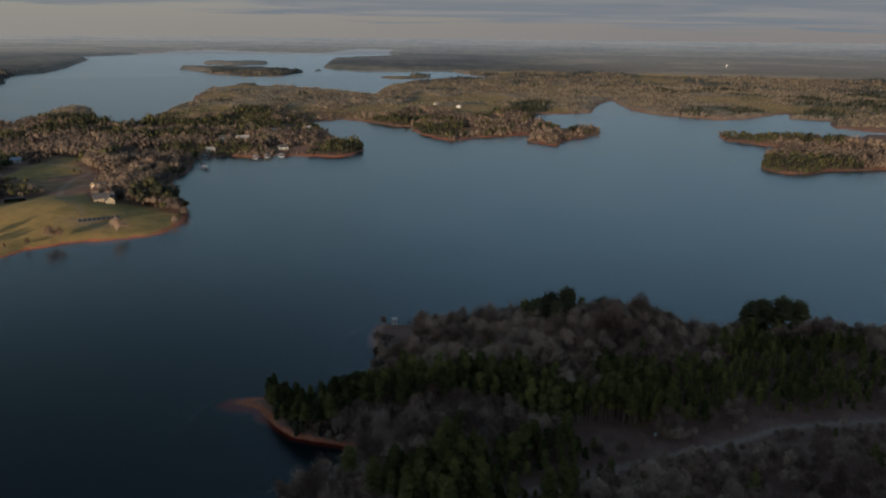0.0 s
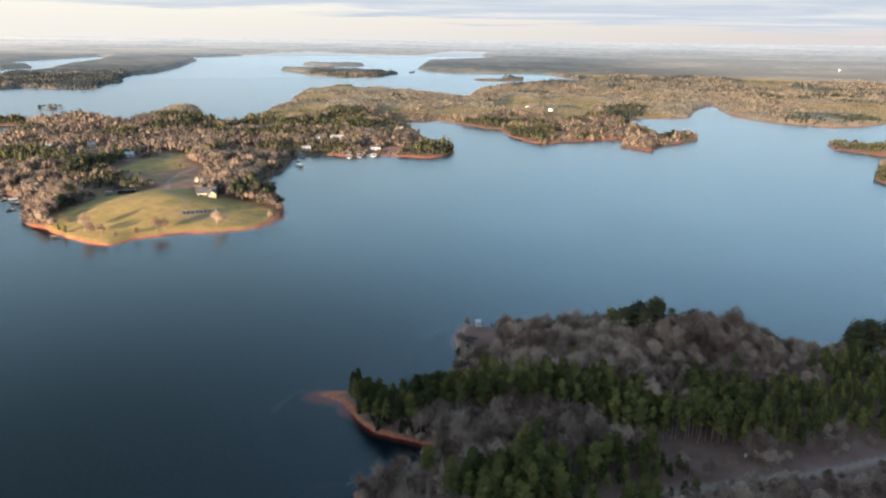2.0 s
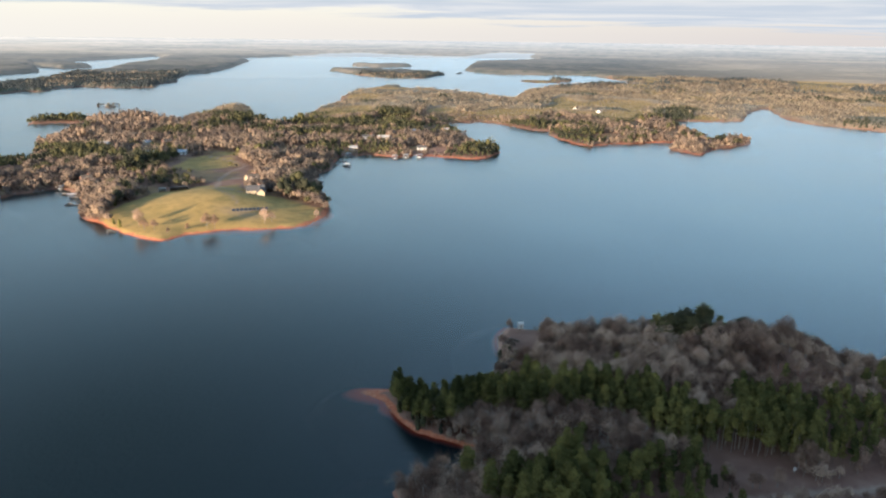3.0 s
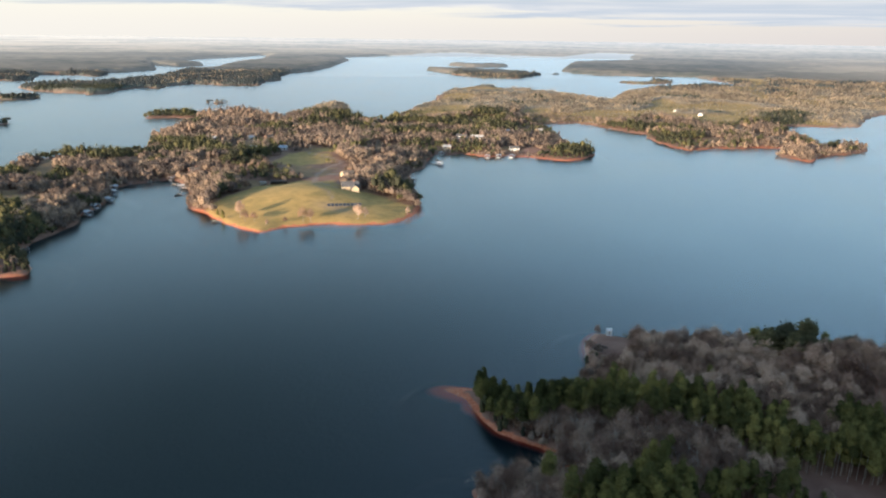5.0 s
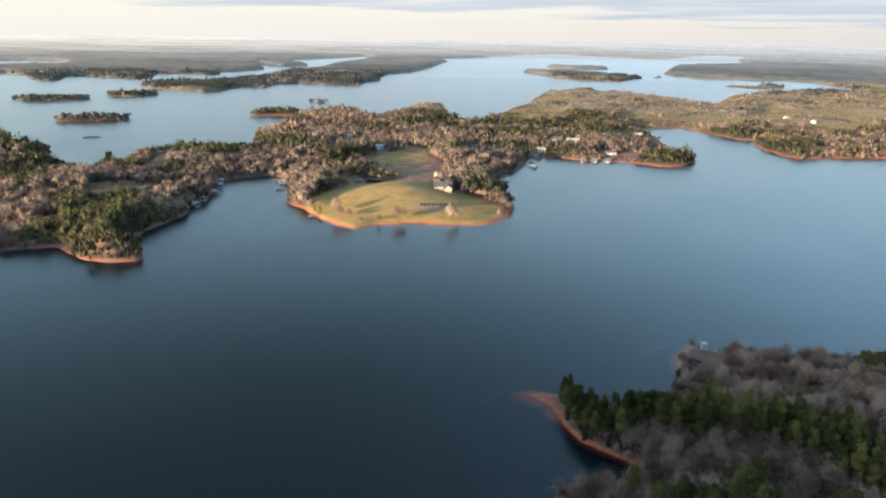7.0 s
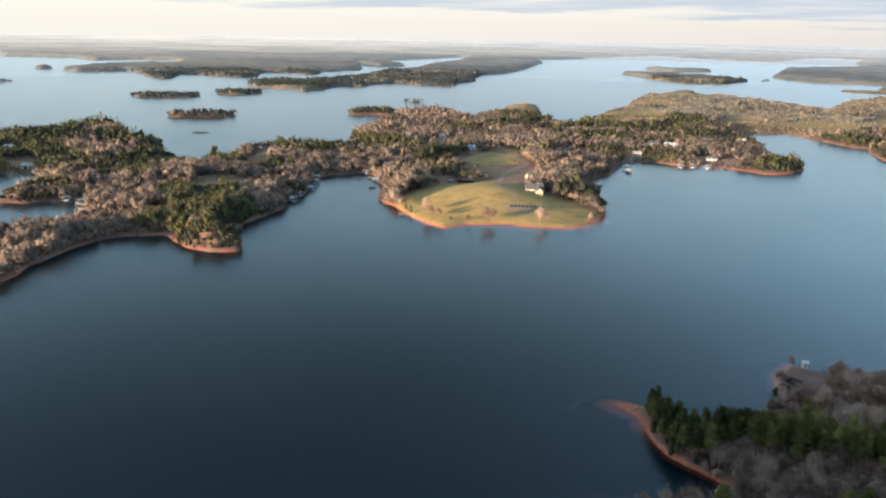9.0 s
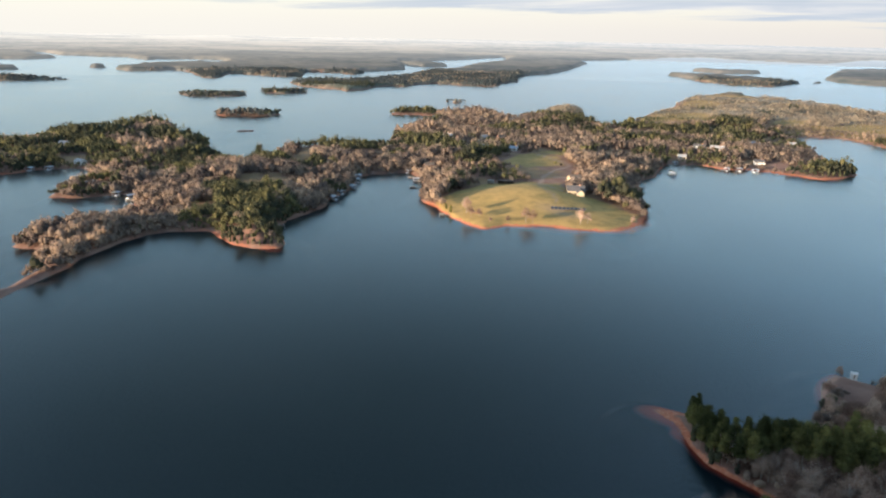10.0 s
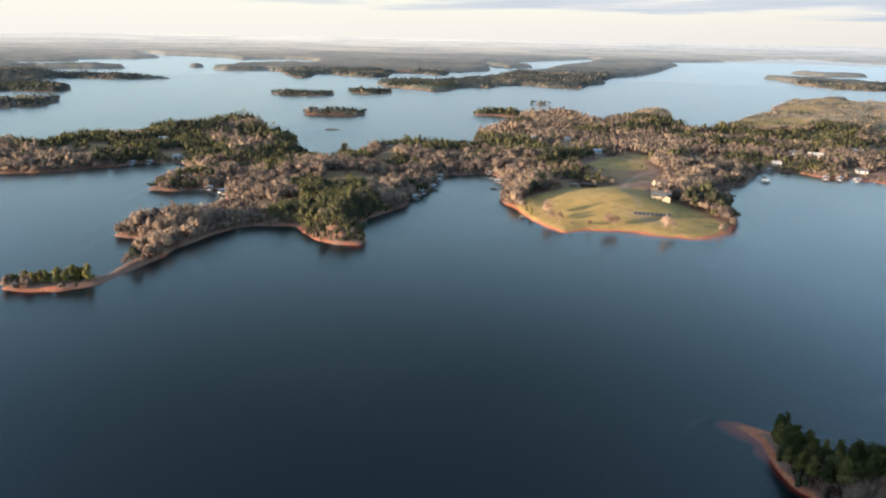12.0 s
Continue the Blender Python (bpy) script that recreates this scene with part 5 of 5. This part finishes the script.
def covered_dock():
    """A one-slip dock, about 5 m wide."""
    root = tagged(new("boat_dock"), "covered floating boat dock with pale roof and gangway", "dock", group="boat docks")
    boxes("deck", DECK_WOOD, root, (-2.6, -1.5, -3, 3, 0.25, 0.5), (1.5, 2.6, -3, 3, 0.25, 0.5), (-2.6, 2.6, 3, 4, 0.25, 0.5))
    for px in (-2.5, 2.5):
        for py in (-2.8, 2.8):
            boxes("post", STEEL, root, (px - 0.08, px + 0.08, py - 0.08, py + 0.08, -1.5, 2.6))
    part("roof", gable_roof(6.2, 5.2, 2.6, 0.6, 0.2, 0.14), DOCK_ROOF, root).matrix_basis = pose(0, 0, 0, 0, 0, 90)
    boxes("gangway", DECK_WOOD, root, (-0.6, 0.6, 4, 11, 0.35, 0.5))
    boat = boxes("boat_hull", HULL, root, (-1.0, 1.0, -2.9, 2.4, 0.1, 0.9), label="white moored boat hull")
    boxes("boat_cover", CANVAS, boat, (-0.85, 0.85, -2.2, 1.6, 0.9, 1.3))
    return root


def open_dock():
    root = tagged(new("boat_dock"), "dark open floating dock on steel posts", "dock", group="boat docks")
    boxes("deck", DARK_WOOD, root, (-2.2, 2.2, -2.2, 2.2, 0.2, 0.5))
    boxes("gangway", DECK_WOOD, root, (-0.5, 0.5, 2.2, 10, 0.3, 0.48))
    for px in (-2.1, 2.1):
        for py in (-2.1, 2.1):
            boxes("post", STEEL, root, (px - 0.08, px + 0.08, py - 0.08, py + 0.08, -1.5, 1.6))
    boxes("bench", DECK_WOOD, root, (-1.9, -1.4, -1.5, 1.5, 0.85, 0.95), (-1.95, -1.85, -1.5, 1.5, 0.5, 1.4))
    return root


# place, the heading of the gangway towards the bank, roofed or open
COVE_DOCKS = [(-379, 365, 80, 1), (-389, 382, 80, 1), (-396, 403, 80, 1), (-411, 423, 60, 1), (-424, 438, 40, 1), (-406, 485, -10, 1), (-389, 466,
    -60, 0), (-377, 461, -60, 1), (-362, 437, -70, 0), (-287, 379, -50, 0), (-245, 682, 60, 0), (-238, 700, 30, 1), (-229, 664, 80, 0), (-233, 620,
    80, 0), (-220, 642, 80, 1), (-217, 563, 90, 0)]
OUTER_DOCKS = [(-209, 538, 90, 0), (-188, 700, 10, 1), (-178, 707, 10, 1), (-165, 712, 0, 1), (-484, 262, -60, 0), (-510, 266, 50, 1), (-494, 268, 0,
    1), (-472, 254, -70, 0), (-658, 268, 40, 1), (-650, 281, 40, 1), (-630, 307, 30, 1), (-618, 310, 0, 1), (-349, 288, 60, 0), (-415, 470, 0, 0),
    (-428, 458, 30, 0)]
roofed, plain = covered_dock(), open_dock()
first_done = set()
for dx, dy, dt, roof_on in COVE_DOCKS + OUTER_DOCKS:
    proto = roofed if roof_on else plain
    m = pose(dx, dy, 0, 0, 0, dt)
    if roof_on in first_done:
        copy_thing(proto, m)
    else:
        proto.matrix_basis = m
        first_done.add(roof_on)


def panel_row():
    root = tagged(new("solar_array"), "long row of dark tilted panels on pale posts in the meadow", "solar array")
    for k in range(9):
        x = (k - 4) * 2.7
        for py in (-1.0, 1.0):
            boxes("post", STEEL, root, (x - 0.06, x + 0.06, py - 0.06, py + 0.06, -1.0, 1.05 + 0.45 * py))
        bm = bmesh.new()
        box(bm, x - 1.05, x + 1.05, -1.6, 1.6, 0, 0.06)
        bmesh.ops.rotate(bm, verts=bm.verts, cent=(x, 0, 0), matrix=Matrix.Rotation(radians(22), 3, "X"))
        bmesh.ops.translate(bm, verts=bm.verts, vec=(0, 0, 1.2))
        part("panel", bm, PANEL_GLASS, root)
    boxes("rail", STEEL, root, (-12.2, 12.2, -1.05, -0.95, 0.45, 0.6), (-12.2, 12.2, 0.95, 1.05, 1.35, 1.5))
    root.matrix_basis = pose(-219, 434, ground_at(-219, 434), 0, 0, 28)


panel_row()


def yard_shed(label, x, y, turn, length, depth, wall, roof):
    """A low open-fronted shed: posts, a back wall and a single-pitch roof."""
    root = tagged(new("shed"), label, "shed")
    boxes("wall", wall, root, (-length / 2, length / 2, depth / 2 - 0.15, depth / 2, -0.8, 2.2), (-length / 2, -length / 2 + 0.15, -depth / 2, depth / 2 - 0.16, -0.8, 2.3),
          (length / 2 - 0.15, length / 2, -depth / 2, depth / 2 - 0.16, -0.8, 2.3))
    bm = bmesh.new()
    box(bm, -length / 2 - 0.3, length / 2 + 0.3, -depth / 2 - 0.5, depth / 2 + 0.3, 0, 0.14)
    bmesh.ops.rotate(bm, verts=bm.verts, cent=(0, 0, 0), matrix=Matrix.Rotation(radians(-6), 3, "X"))
    bmesh.ops.translate(bm, verts=bm.verts, vec=(0, 0, 2.6))
    part("roof", bm, roof, root)
    for k in range(4):
        px = -length / 2 + 0.2 + (length - 0.4) * k / 3
        boxes("post", DARK_WOOD, root, (px - 0.08, px + 0.08, -depth / 2, -depth / 2 + 0.16, -0.8, 2.75))
    root.matrix_basis = pose(x, y, ground_at(x, y) + 0.1, 0, 0, turn)


yard_shed("long low shed with a dark roof at the meadow edge", -303, 486, 30, 13, 5, DARK_WOOD, DARK_SHINGLE)
yard_shed("small pale-roofed shed beside the long dark one", -314, 480, 30, 5, 4, WHITE_PAINT, PALE_METAL)


def boat_shed():
    root = tagged(new("shed"), "small white shed on the sandy point beside the water", "shed")
    part("wall", gable_walls(2.6, 2.2, 2.3, 0.7), WHITE_PAINT, root)
    part("roof", gable_roof(2.6, 2.2, 2.3, 0.7, 0.15, 0.1), WHITE_PAINT, root)
    boxes("door", DECK_WOOD, root, (-0.4, 0.4, -1.15, -1.09, 0, 1.9))
    root.matrix_basis = pose(-20.5, 280.5, ground_at(-20.5, 280.5) + 0.1, 0, 0, 20) @ Matrix.Diagonal((0.8, 0.8, 0.85, 1))
    pier = tagged(new("pier"), "dark narrow timber pier beside the white shed", "pier")
    boxes("deck", DARK_WOOD, pier, (0, 14, -0.7, 0.7, 0.7, 0.85), (11, 14, -2.2, 2.2, 0.7, 0.86))
    for k in range(6):
        for py in (-0.6, 0.6):
            boxes("post", DARK_WOOD, pier, (0.4 + k * 2.6, 0.55 + k * 2.6, py - 0.08, py + 0.08, -3, 1.5))
    pier.matrix_basis = pose(-15, 283, 0, 0, 0, 25)


boat_shed()


def marker():
    root = tagged(new("utility_post"), "short pale utility post beside the gravel road", "post")
    boxes("post", DECK_WOOD, root, (-0.12, 0.12, -0.12, 0.12, -0.4, 2.0))
    boxes("cabinet", WHITE_PAINT, root, (-0.4, 0.4, -0.32, -0.12, 0.7, 1.8), label="pale metal cabinet")
    root.matrix_basis = pose(64, 186, ground_at(64, 186), 0, 0, 10)


marker()


def turned(name, mat, parent, profile, segments=24, label=""):
    """A round body from a profile of (radius, height)."""
    bm = bmesh.new()
    rings = [[bm.verts.new((r * math.cos(6.2832 * k / segments), r * math.sin(6.2832 * k / segments), z)) for k in range(segments)] for r, z in profile]
    for a, b in zip(rings[:-1], rings[1:]):
        for k in range(segments):
            bm.faces.new([a[k], a[(k + 1) % segments], b[(k + 1) % segments], b[k]])
    bm.faces.new(rings[0])
    bm.faces.new(rings[-1])
    return part(name, bm, mat, parent, label)


def water_tower():
    root = tagged(new("water_tower"), "tall white water tower above far woods", "water tower")
    turned("stem", WHITE_PAINT, root, [(6, -3), (4, 2), (2.6, 8), (2.6, 24), (4, 29)])
    turned("tank", WHITE_PAINT, root, [(4, 29), (9, 32), (11, 36), (10.5, 39), (7, 42), (1, 43.5)])
    root.matrix_basis = pose(1042, 2693, 6) @ Matrix.Diagonal((0.42, 0.42, 0.46, 1))


water_tower()
